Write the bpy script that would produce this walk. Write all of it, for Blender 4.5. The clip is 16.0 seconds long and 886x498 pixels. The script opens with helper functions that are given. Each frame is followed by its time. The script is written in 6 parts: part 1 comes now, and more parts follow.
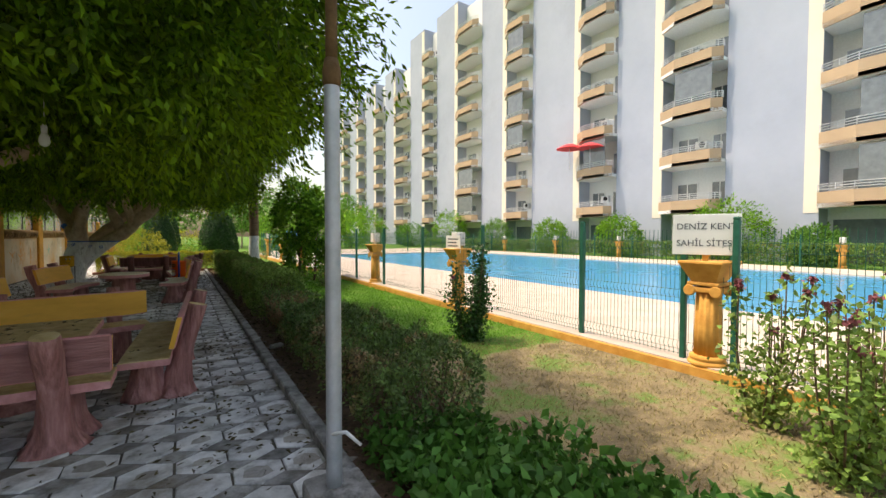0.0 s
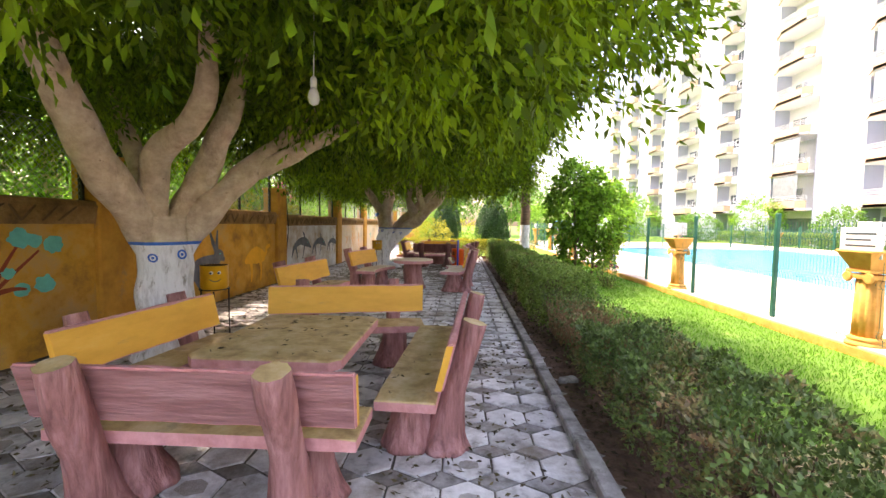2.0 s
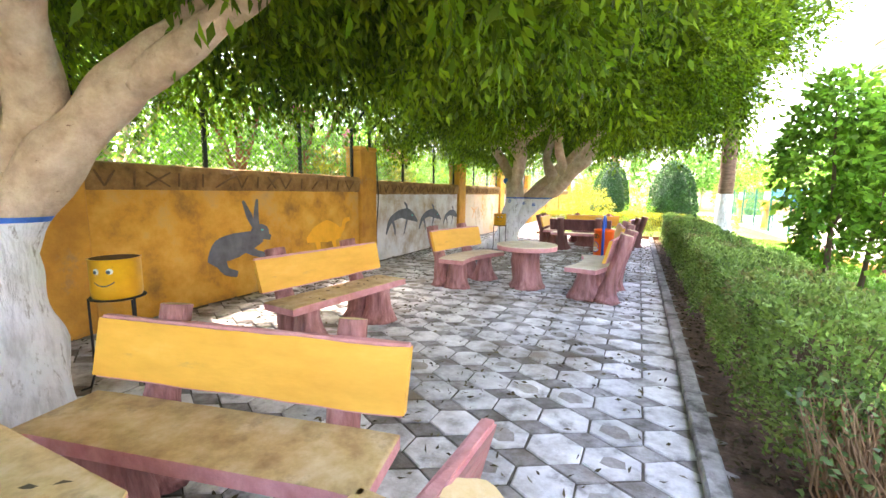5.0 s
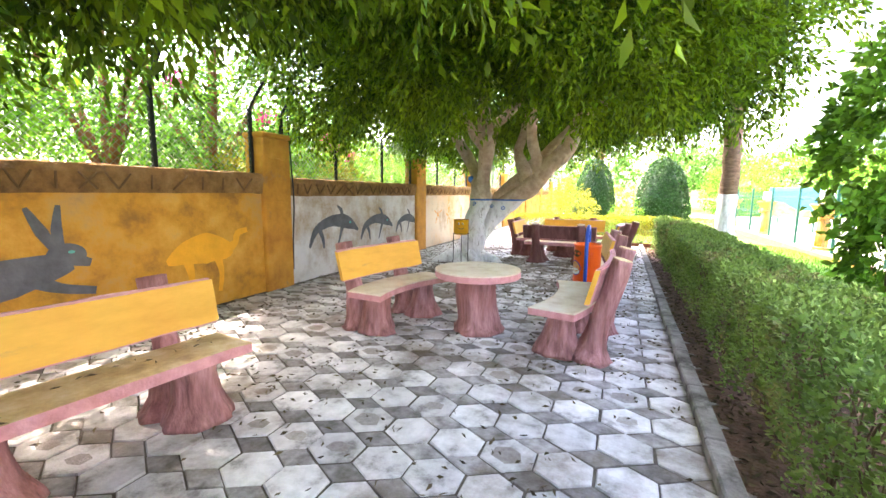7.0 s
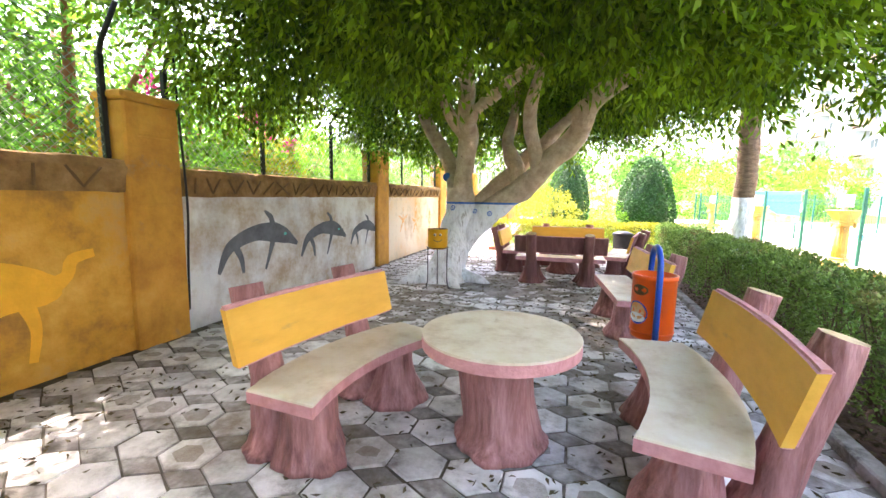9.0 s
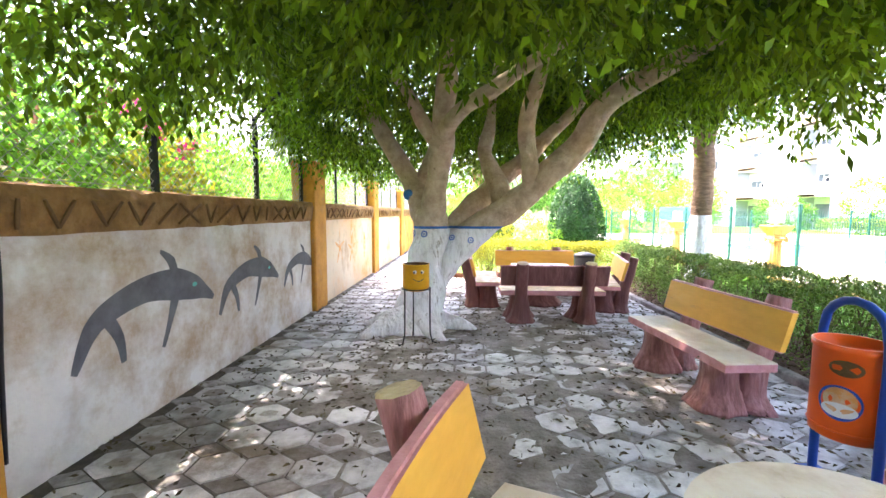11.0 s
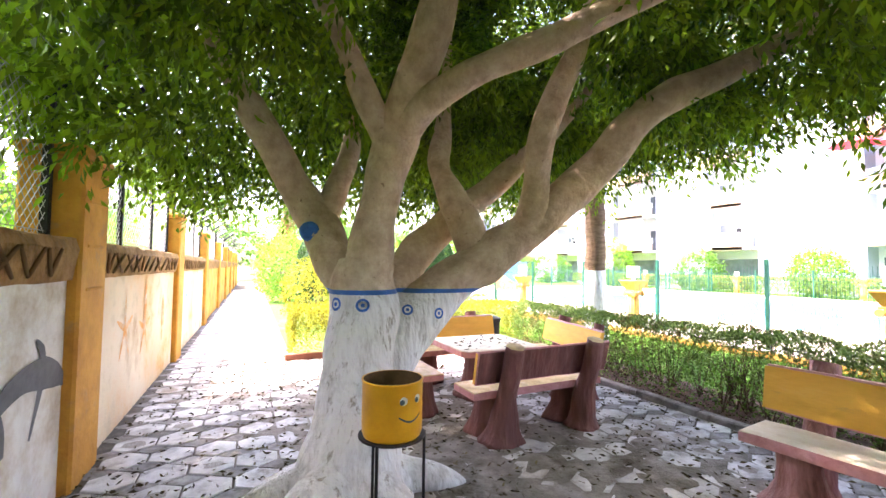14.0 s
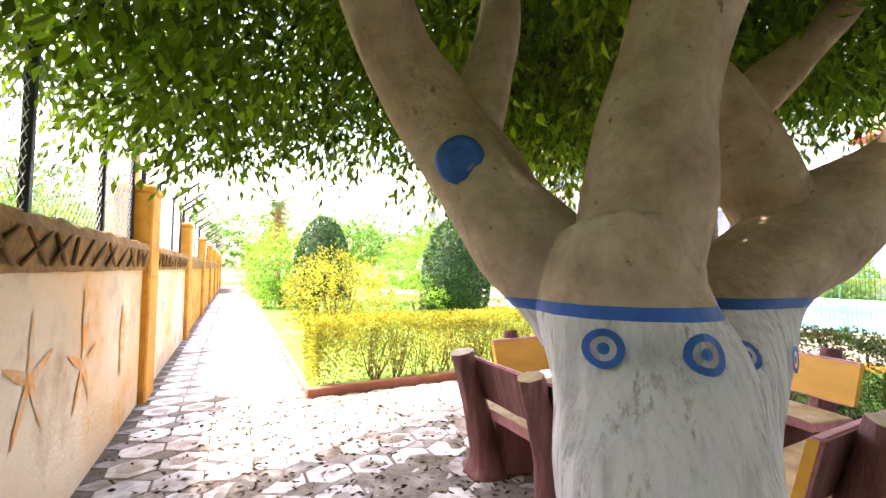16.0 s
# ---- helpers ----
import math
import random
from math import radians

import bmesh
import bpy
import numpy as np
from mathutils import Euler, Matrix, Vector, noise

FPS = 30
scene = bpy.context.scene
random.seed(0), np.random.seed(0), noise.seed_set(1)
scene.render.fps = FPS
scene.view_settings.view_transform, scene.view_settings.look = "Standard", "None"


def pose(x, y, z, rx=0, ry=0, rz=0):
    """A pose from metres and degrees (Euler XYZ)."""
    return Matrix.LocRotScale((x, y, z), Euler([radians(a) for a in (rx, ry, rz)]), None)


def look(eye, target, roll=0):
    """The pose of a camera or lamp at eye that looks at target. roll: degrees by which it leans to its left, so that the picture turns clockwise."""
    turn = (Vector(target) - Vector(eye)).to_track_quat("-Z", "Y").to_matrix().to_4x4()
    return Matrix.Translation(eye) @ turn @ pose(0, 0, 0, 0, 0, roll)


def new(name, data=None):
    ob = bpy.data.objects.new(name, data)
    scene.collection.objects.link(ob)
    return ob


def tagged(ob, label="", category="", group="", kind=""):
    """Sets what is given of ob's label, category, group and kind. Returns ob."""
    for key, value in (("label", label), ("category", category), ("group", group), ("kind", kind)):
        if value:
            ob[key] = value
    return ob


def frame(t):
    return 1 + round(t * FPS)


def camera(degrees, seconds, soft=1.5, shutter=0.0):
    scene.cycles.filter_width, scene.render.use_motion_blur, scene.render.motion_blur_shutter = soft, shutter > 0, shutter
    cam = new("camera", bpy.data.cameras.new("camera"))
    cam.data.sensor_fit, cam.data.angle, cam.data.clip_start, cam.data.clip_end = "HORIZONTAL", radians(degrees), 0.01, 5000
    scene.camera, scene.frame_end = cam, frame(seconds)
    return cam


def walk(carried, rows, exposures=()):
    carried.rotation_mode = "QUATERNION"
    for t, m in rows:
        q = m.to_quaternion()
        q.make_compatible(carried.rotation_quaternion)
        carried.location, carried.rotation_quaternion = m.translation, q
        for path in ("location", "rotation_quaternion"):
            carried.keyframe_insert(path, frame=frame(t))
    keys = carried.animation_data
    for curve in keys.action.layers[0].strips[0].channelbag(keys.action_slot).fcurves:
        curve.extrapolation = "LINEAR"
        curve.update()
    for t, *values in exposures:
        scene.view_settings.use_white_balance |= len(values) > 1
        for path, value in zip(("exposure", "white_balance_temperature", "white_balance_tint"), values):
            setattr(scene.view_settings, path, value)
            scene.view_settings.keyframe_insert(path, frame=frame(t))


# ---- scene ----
cam = camera(93.7, 16.0)
EXPOSURES = [(0.0, 1.05, 7600, 12), (0.5, 1.45, 7600, 13), (1.0, 1.9, 7500, 17), (2.0, 2.8, 7500, 28), (2.5, 3.35, 7500, 31), (3.0, 3.8, 7500, 28), (3.5, 3.9, 7300, 25), (6.0, 4.1, 6800, 23), (8.5, 4.0, 6700, 23), (11.0, 4.05, 6400, 25), (13.0, 4.0, 6500, 29), (15.0, 3.8, 6900, 30), (16.0, 3.45, 7100, 30)]
PATH = [
    (0, (0.589, 0.382, 1.619), (1.655, 2.074, 1.552), 0.1),
    (0.5, (0.551, 0.984, 1.581), (1.362, 2.812, 1.519), 0.2),
    (1, (0.532, 1.542, 1.555), (1.046, 3.474, 1.490), 0.2),
    (1.5, (0.564, 2.033, 1.553), (0.770, 4.021, 1.467), 0.4),
    (2, (0.624, 2.514, 1.586), (0.534, 4.508, 1.464), 0.8),
    (2.5, (0.633, 2.955, 1.567), (0.283, 4.917, 1.397), 0.9),
    (3, (0.722, 3.442, 1.514), (0.162, 5.350, 1.301), 1.2),
    (3.5, (0.819, 4.000, 1.492), (0.120, 5.858, 1.248), 1.5),
    (6, (1.105, 7.151, 1.557), (0.255, 8.941, 1.286), 0.5),
    (6.5, (1.03, 7.673, 1.559), (0.208, 9.476, 1.289), 0.5),
    (7, (0.895, 8.184, 1.553), (0.118, 10.007, 1.284), 0.5),
    (7.5, (0.720, 8.658, 1.558), (-0.011, 10.501, 1.289), 0.6),
    (8, (0.506, 9.216, 1.553), (-0.176, 11.078, 1.291), 0.7),
    (8.5, (0.183, 9.704, 1.525), (-0.454, 11.582, 1.263), 0.9),
    (11, (-1.648, 11.550, 1.612), (-1.762, 13.539, 1.437), 0.2),
    (11.5, (-2.036, 11.868, 1.640), (-1.919, 13.862, 1.528), 0.6),
    (12, (-2.338, 12.263, 1.671), (-2.003, 14.234, 1.634), 0.7),
    (12.5, (-2.601, 12.722, 1.674), (-2.066, 14.649, 1.698), 0.7),
    (13, (-2.754, 13.237, 1.643), (-2.075, 15.117, 1.704), 0.6),
    (13.5, (-2.910, 13.802, 1.607), (-2.130, 15.642, 1.688), 0.6),
    (14, (-2.991, 14.378, 1.593), (-2.160, 16.195, 1.682), 0.7),
    (14.5, (-3.022, 14.995, 1.591), (-2.169, 16.801, 1.687), 0.7),
    (15, (-3.087, 15.599, 1.576), (-2.221, 17.399, 1.678), 0.8),
    (15.5, (-3.140, 16.200, 1.547), (-2.264, 17.995, 1.654), 0.9),
    (16, (-3.252, 16.788, 1.504), (-2.356, 18.574, 1.603), 0.5),
]
walk(cam, [(t, look(eye, target, roll)) for t, eye, target, roll in PATH], exposures=EXPOSURES)

# ---- world, sun ----
SUN_ELEV, SUN_AZ = 64.0, 141.0    # azimuth of the sun, degrees counter-clockwise from +x
world = bpy.data.worlds.new("sky")
scene.world = world
world.use_nodes = True
wt = world.node_tree
sky = wt.nodes.new("ShaderNodeTexSky")
sky.sky_type, sky.sun_disc = "NISHITA", False
sky.sun_elevation, sky.sun_rotation = radians(SUN_ELEV), radians(90 - SUN_AZ)
sky.air_density, sky.dust_density, sky.ozone_density = 1.2, 4.0, 1.0
wt.links.new(sky.outputs[0], wt.nodes["Background"].inputs[0])
wt.nodes["Background"].inputs[1].default_value = 0.15
sun = new("sun", bpy.data.lights.new("sun", "SUN"))
sun.data.energy, sun.data.angle, sun.data.color = 2.0, radians(0.6), (1.0, 0.93, 0.82)
_e, _a = radians(SUN_ELEV), radians(SUN_AZ)
sun.matrix_world = look((0, 0, 30), Vector((0, 0, 30)) - Vector((math.cos(_e) * math.cos(_a), math.cos(_e) * math.sin(_a), math.sin(_e))))

# ---- materials ----


def material(name, stops, scale=6.0, rough=0.8, bump=0.3, bump_scale=40.0, metal=0.0, vary=0.0, stretch=(1, 1, 1),
             translucent=0.0, patch=None, patch_at=(0.5, 0.6), patch_scale=1.2, island=False, spec=0.3, bump_dist=0.01, placed=False):
    """Two scales of noise through a ramp of colours, an optional second layer of stains, fine relief."""
    m = bpy.data.materials.new(name)
    m.use_nodes = True
    nt = m.node_tree
    N, L = nt.nodes, nt.links
    b = N["Principled BSDF"]
    tc = N.new("ShaderNodeTexCoord")
    mp = N.new("ShaderNodeMapping")
    mp.inputs["Scale"].default_value = stretch
    at = N.new("ShaderNodeNewGeometry").outputs["Position"] if placed else tc.outputs["Object"]
    L.new(at, mp.inputs["Vector"])
    n1 = N.new("ShaderNodeTexNoise")
    n1.inputs["Scale"].default_value, n1.inputs["Detail"].default_value, n1.inputs["Roughness"].default_value = scale, 6, 0.65
    L.new(mp.outputs[0], n1.inputs["Vector"])
    ramp = N.new("ShaderNodeValToRGB")
    els = ramp.color_ramp.elements
    while len(els) < len(stops):
        els.new(0.5)
    for e, (at, c) in zip(els, stops):
        e.position, e.color = at, (*c, 1)
    L.new(n1.outputs[0], ramp.inputs[0])
    col = ramp.outputs[0]
    if patch:
        n3 = N.new("ShaderNodeTexNoise")
        n3.inputs["Scale"].default_value, n3.inputs["Detail"].default_value, n3.inputs["Roughness"].default_value = patch_scale, 7, 0.7
        L.new(mp.outputs[0], n3.inputs["Vector"])
        r3 = N.new("ShaderNodeValToRGB")
        r3.color_ramp.elements[0].position, r3.color_ramp.elements[1].position = patch_at
        L.new(n3.outputs[0], r3.inputs[0])
        mix = N.new("ShaderNodeMix")
        mix.data_type = "RGBA"
        L.new(r3.outputs[0], mix.inputs[0])
        L.new(col, mix.inputs[6])
        mix.inputs[7].default_value = (*patch, 1)
        col = mix.outputs[2]
    if vary:
        src = N.new("ShaderNodeNewGeometry").outputs["Random Per Island"] if island else N.new("ShaderNodeObjectInfo").outputs["Random"]
        hs = N.new("ShaderNodeHueSaturation")
        mr = N.new("ShaderNodeMapRange")
        mr.inputs[3].default_value, mr.inputs[4].default_value = 1 - vary, 1 + vary
        L.new(src, mr.inputs[0])
        L.new(mr.outputs[0], hs.inputs["Value"])
        L.new(col, hs.inputs["Color"])
        col = hs.outputs[0]
    L.new(col, b.inputs["Base Color"])
    b.inputs["Roughness"].default_value, b.inputs["Metallic"].default_value = rough, metal
    b.inputs["Specular IOR Level"].default_value = spec
    if bump:
        n2 = N.new("ShaderNodeTexNoise")
        n2.inputs["Scale"].default_value, n2.inputs["Detail"].default_value = bump_scale, 5
        L.new(mp.outputs[0], n2.inputs["Vector"])
        bp = N.new("ShaderNodeBump")
        bp.inputs["Strength"].default_value, bp.inputs["Distance"].default_value = bump, bump_dist
        L.new(n2.outputs[0], bp.inputs["Height"])
        L.new(bp.outputs[0], b.inputs["Normal"])
    if translucent:
        tr = N.new("ShaderNodeBsdfTranslucent")
        L.new(col, tr.inputs["Color"])
        mx = N.new("ShaderNodeMixShader")
        mx.inputs[0].default_value = translucent
        L.new(b.outputs[0], mx.inputs[1])
        L.new(tr.outputs[0], mx.inputs[2])
        L.new(mx.outputs[0], N["Material Output"].inputs["Surface"])
    return m


def shades(c, lo=0.7, hi=1.25):
    return [(0.25, tuple(v * lo for v in c)), (0.75, tuple(min(1, v * hi) for v in c))]


M_TILE = material("concrete_tile", [(0.33, (0.22, 0.21, 0.195)), (0.46, (0.53, 0.525, 0.51)), (0.62, (0.7, 0.695, 0.68))], 5, 0.6, 0.5, 70, vary=0.2, patch=(0.2, 0.165, 0.12), patch_at=(0.49, 0.66), patch_scale=0.8, placed=True)
M_TILEWORN = material("worn_tile_middle", [(0.3, (0.27, 0.25, 0.225)), (0.7, (0.44, 0.42, 0.385))], 30, 0.8, 0.9, 90, vary=0.25, patch=(0.2, 0.165, 0.12), patch_at=(0.46, 0.64), patch_scale=0.8, placed=True)
M_RHOMB = material("dark_rhomb_tile", [(0.34, (0.14, 0.135, 0.12)), (0.5, (0.27, 0.26, 0.245)), (0.66, (0.4, 0.39, 0.37))], 9, 0.75, 0.6, 70, vary=0.3, patch=(0.13, 0.1, 0.065), patch_at=(0.46, 0.64), patch_scale=0.8, placed=True)
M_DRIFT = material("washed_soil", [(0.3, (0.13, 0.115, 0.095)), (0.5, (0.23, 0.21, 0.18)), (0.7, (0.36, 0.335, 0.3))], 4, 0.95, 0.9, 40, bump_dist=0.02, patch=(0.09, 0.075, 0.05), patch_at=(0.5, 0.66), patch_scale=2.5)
M_JOINT = material("joint_soil", [(0.3, (0.045, 0.04, 0.03)), (0.7, (0.13, 0.115, 0.09))], 9, 0.95, 0.6, 50)
M_KERB = material("kerb_concrete", [(0.25, (0.13, 0.125, 0.115)), (0.7, (0.38, 0.37, 0.35))], 7, 0.85, 0.7, 45, vary=0.15, placed=True, patch=(0.09, 0.085, 0.075), patch_at=(0.5, 0.64), patch_scale=4)
M_BARK = material("painted_bark", [(0.3, (0.18, 0.075, 0.065)), (0.5, (0.37, 0.165, 0.15)), (0.7, (0.53, 0.28, 0.265))], 14, 0.55, 1.0, 16, stretch=(1, 1, 0.16), bump_dist=0.045)
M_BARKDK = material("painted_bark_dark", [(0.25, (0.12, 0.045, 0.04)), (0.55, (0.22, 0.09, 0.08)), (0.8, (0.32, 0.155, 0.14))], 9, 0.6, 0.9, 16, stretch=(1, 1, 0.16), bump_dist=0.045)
M_PLANKBARK = material("painted_plank_bark", [(0.25, (0.2, 0.085, 0.08)), (0.5, (0.36, 0.165, 0.155)), (0.8, (0.48, 0.26, 0.25))], 12, 0.55, 1.0, 16, stretch=(0.16, 1, 1), bump_dist=0.05)
M_YELLOW = material("yellow_plank_paint", [(0.25, (0.7, 0.35, 0.04)), (0.6, (0.86, 0.47, 0.065)), (0.85, (0.9, 0.58, 0.14))], 7, 0.5, 0.25, 30, stretch=(0.3, 1, 1), patch=(0.45, 0.25, 0.1), patch_at=(0.62, 0.8), patch_scale=5)
M_SEAT = material("worn_yellow_seat_paint", [(0.3, (0.36, 0.23, 0.1)), (0.5, (0.58, 0.42, 0.2)), (0.7, (0.72, 0.58, 0.36))], 6, 0.6, 0.3, 35, patch=(0.3, 0.21, 0.12), patch_at=(0.55, 0.72), patch_scale=4)
M_SEATPALE = material("pale_worn_seat_paint", [(0.25, (0.55, 0.42, 0.26)), (0.5, (0.72, 0.62, 0.46)), (0.8, (0.8, 0.74, 0.62))], 6, 0.6, 0.3, 35, patch=(0.45, 0.3, 0.14), patch_at=(0.6, 0.75), patch_scale=5)
M_PINK = material("pink_edge_paint", [(0.25, (0.5, 0.2, 0.19)), (0.7, (0.72, 0.36, 0.36))], 12, 0.6, 0.6, 50)
M_ORANGE = material("orange_wall_paint", [(0.32, (0.32, 0.155, 0.035)), (0.48, (0.6, 0.295, 0.035)), (0.66, (0.74, 0.41, 0.08))], 2.2, 0.85, 0.6, 35, patch=(0.33, 0.22, 0.12), patch_at=(0.5, 0.72), patch_scale=1.1)
M_WHITEWALL = material("faded_white_wall_paint", [(0.25, (0.5, 0.49, 0.47)), (0.5, (0.7, 0.69, 0.66)), (0.75, (0.8, 0.79, 0.76))], 1.8, 0.85, 0.5, 35, patch=(0.42, 0.32, 0.21), patch_at=(0.44, 0.64), patch_scale=1.3)
M_CREAMWALL = material("stained_cream_wall_paint", [(0.3, (0.42, 0.3, 0.18)), (0.5, (0.68, 0.58, 0.43)), (0.7, (0.78, 0.72, 0.6))], 1.8, 0.85, 0.5, 35, patch=(0.58, 0.3, 0.08), patch_at=(0.46, 0.7), patch_scale=0.9)
M_COPE = material("stained_coping", [(0.25, (0.1, 0.055, 0.02)), (0.5, (0.26, 0.14, 0.045)), (0.8, (0.42, 0.25, 0.1))], 5, 0.9, 0.9, 22, bump_dist=0.03)
M_PILASTER = material("ochre_pilaster_paint", [(0.25, (0.36, 0.15, 0.02)), (0.6, (0.6, 0.29, 0.04)), (0.85, (0.68, 0.38, 0.09))], 3, 0.8, 0.6, 30, patch=(0.3, 0.2, 0.1), patch_at=(0.6, 0.75), patch_scale=2.5)
M_TRUNK = material("tree_bark", [(0.2, (0.3, 0.2, 0.13)), (0.5, (0.55, 0.415, 0.295)), (0.72, (0.7, 0.575, 0.43))], 7, 0.85, 0.9, 22, bump_dist=0.025, patch=(0.24, 0.15, 0.1), patch_at=(0.64, 0.7), patch_scale=15)
M_WHITEWASH = material("whitewashed_bark", [(0.34, (0.56, 0.55, 0.54)), (0.52, (0.8, 0.8, 0.8))], 9, 0.9, 1.0, 24, stretch=(1, 1, 0.3), patch=(0.36, 0.33, 0.29), patch_at=(0.57, 0.66), patch_scale=16, bump_dist=0.035)
M_BLUE = material("blue_paint", shades((0.03, 0.14, 0.5)), 14, 0.5, 0.3, 40)
M_WHITE = material("white_paint", shades((0.75, 0.75, 0.73), 0.85, 1.05), 8, 0.6, 0.2, 40)
M_BLACK = material("black_iron", shades((0.02, 0.02, 0.022)), 20, 0.5, 0.3, 60, metal=0.3)
M_POT = material("yellow_pot_paint", [(0.25, (0.6, 0.27, 0.01)), (0.7, (0.8, 0.42, 0.015))], 6, 0.35, 0.15, 30, patch=(0.4, 0.2, 0.05), patch_at=(0.66, 0.8), patch_scale=6)
M_RUST = material("rusty_inside", shades((0.12, 0.07, 0.03)), 14, 0.9, 0.6, 40)
M_LEAF = material("ficus_leaf", [(0.3, (0.05, 0.13, 0.008)), (0.7, (0.23, 0.37, 0.015))], 0.9, 0.42, 0, vary=0.65, island=True, translucent=0.52, spec=0.2)
M_HEDGE = material("hedge_leaf", [(0.3, (0.1, 0.2, 0.04)), (0.7, (0.26, 0.39, 0.08))], 1.4, 0.5, 0, vary=0.45, island=True, translucent=0.25, patch=(0.3, 0.2, 0.09), patch_at=(0.54, 0.68), patch_scale=1.3)
M_DRYHEDGE = material("dry_hedge_leaf", [(0.3, (0.07, 0.14, 0.035)), (0.7, (0.19, 0.28, 0.08))], 1.4, 0.4, 0, vary=0.5, island=True, translucent=0.2, patch=(0.4, 0.24, 0.13), patch_at=(0.52, 0.62), patch_scale=1.3)
M_GOLD = material("golden_hedge_leaf", [(0.3, (0.2, 0.24, 0.015)), (0.7, (0.4, 0.37, 0.03))], 1.4, 0.5, 0, vary=0.4, island=True, translucent=0.35)
M_IVY = material("dark_clipped_leaf", [(0.3, (0.02, 0.07, 0.015)), (0.7, (0.05, 0.13, 0.03))], 2, 0.45, 0, vary=0.4, island=True, translucent=0.2)
M_LIGHTLEAF = material("light_green_leaf", [(0.3, (0.08, 0.23, 0.02)), (0.7, (0.22, 0.42, 0.04))], 1.0, 0.5, 0, vary=0.6, island=True, translucent=0.55, spec=0.2)
M_FARLEAF = material("far_tree_leaf", [(0.3, (0.06, 0.18, 0.035)), (0.7, (0.17, 0.34, 0.06))], 0.5, 0.6, 0, vary=0.6, island=True, translucent=0.55, spec=0.15)
M_GROUNDCOVER = material("bean_leaf", [(0.3, (0.05, 0.15, 0.025)), (0.7, (0.1, 0.26, 0.04))], 2, 0.5, 0, vary=0.35, island=True, translucent=0.3)
M_LAWN = material("lawn_soil", [(0.3, (0.05, 0.12, 0.015)), (0.55, (0.09, 0.2, 0.02)), (0.75, (0.15, 0.15, 0.06))], 1.1, 0.95, 0.8, 60)
M_GRASS = material("grass_blade", [(0.3, (0.06, 0.21, 0.01)), (0.7, (0.14, 0.34, 0.02))], 1.2, 0.6, 0, vary=0.35, island=True, translucent=0.3)
M_DRYGRASS = material("dry_grass_blade", [(0.3, (0.24, 0.2, 0.08)), (0.7, (0.4, 0.33, 0.15))], 2, 0.8, 0, vary=0.3, island=True)
M_SOIL = material("dark_soil", [(0.3, (0.05, 0.03, 0.02)), (0.7, (0.16, 0.1, 0.065))], 8, 0.95, 0.9, 30, bump_dist=0.03)
M_LITTER = material("fallen_leaf", [(0.3, (0.05, 0.035, 0.02)), (0.7, (0.12, 0.1, 0.04))], 3, 0.8, 0, vary=0.5, island=True)
M_TWIG = material("twig", shades((0.13, 0.09, 0.055)), 8, 0.9, 0.4, 40)
M_DRYTWIG = material("dry_brown_twig", shades((0.3, 0.19, 0.1)), 8, 0.9, 0.4, 40)
M_GREENMETAL = material("green_powder_coat", shades((0.02, 0.12, 0.08)), 10, 0.45, 0.1, 40, metal=0.1)
M_GALV = material("galvanised_steel", [(0.3, (0.36, 0.38, 0.4)), (0.7, (0.55, 0.57, 0.6))], 5, 0.5, 0.2, 40, metal=0.35, patch=(0.3, 0.13, 0.04), patch_at=(0.68, 0.76), patch_scale=2.5)
M_LINK = material("chain_link_wire", shades((0.3, 0.3, 0.29)), 10, 0.6, 0, metal=0.4)
M_RAIL = material("white_rail", shades((0.72, 0.73, 0.75), 0.9, 1.05), 5, 0.4, 0)
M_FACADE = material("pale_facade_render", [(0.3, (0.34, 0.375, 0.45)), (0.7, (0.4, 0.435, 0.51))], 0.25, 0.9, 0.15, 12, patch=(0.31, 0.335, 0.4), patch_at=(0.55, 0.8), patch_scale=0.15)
M_CREAM = material("cream_facade_render", shades((0.75, 0.68, 0.56), 0.92, 1.05), 0.4, 0.9, 0.1, 12)
M_BEIGE = material("beige_balcony_render", shades((0.43, 0.31, 0.2), 0.9, 1.1), 0.6, 0.9, 0.1, 12)
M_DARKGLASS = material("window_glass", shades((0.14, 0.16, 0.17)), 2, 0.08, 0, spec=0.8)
M_DECK = material("pool_deck_stone", [(0.3, (0.42, 0.355, 0.3)), (0.7, (0.57, 0.495, 0.43))], 1.2, 0.85, 0.3, 30)
M_POOL = material("pool_tile_blue", shades((0.045, 0.28, 0.52), 0.9, 1.15), 2, 0.2, 0)
M_STARFISH = material("orange_mural_paint", shades((0.72, 0.34, 0.1), 0.8, 1.1), 8, 0.85, 0.4, 35, patch=(0.6, 0.52, 0.4), patch_at=(0.45, 0.65), patch_scale=7)
M_DRYSOIL = material("dry_lawn_soil", [(0.36, (0.14, 0.11, 0.06)), (0.5, (0.27, 0.21, 0.12)), (0.6, (0.14, 0.22, 0.05))], 1.6, 0.95, 0.9, 45, bump_dist=0.02)
M_GREYMURAL = material("grey_mural_paint", [(0.3, (0.09, 0.095, 0.105)), (0.7, (0.17, 0.175, 0.19))], 5, 0.85, 0.4, 35)
M_TEAL = material("teal_mural_paint", shades((0.12, 0.5, 0.42), 0.8, 1.15), 6, 0.85, 0.4, 35)
M_REDMURAL = material("red_mural_paint", shades((0.3, 0.06, 0.025), 0.8, 1.15), 6, 0.85, 0.4, 35)
M_YELMURAL = material("yellow_mural_paint", shades((0.85, 0.42, 0.03), 0.85, 1.1), 5, 0.85, 0.4, 35)
M_BIN = material("orange_bin_plastic", shades((0.85, 0.12, 0.01), 0.9, 1.05), 4, 0.35, 0.05, 30)
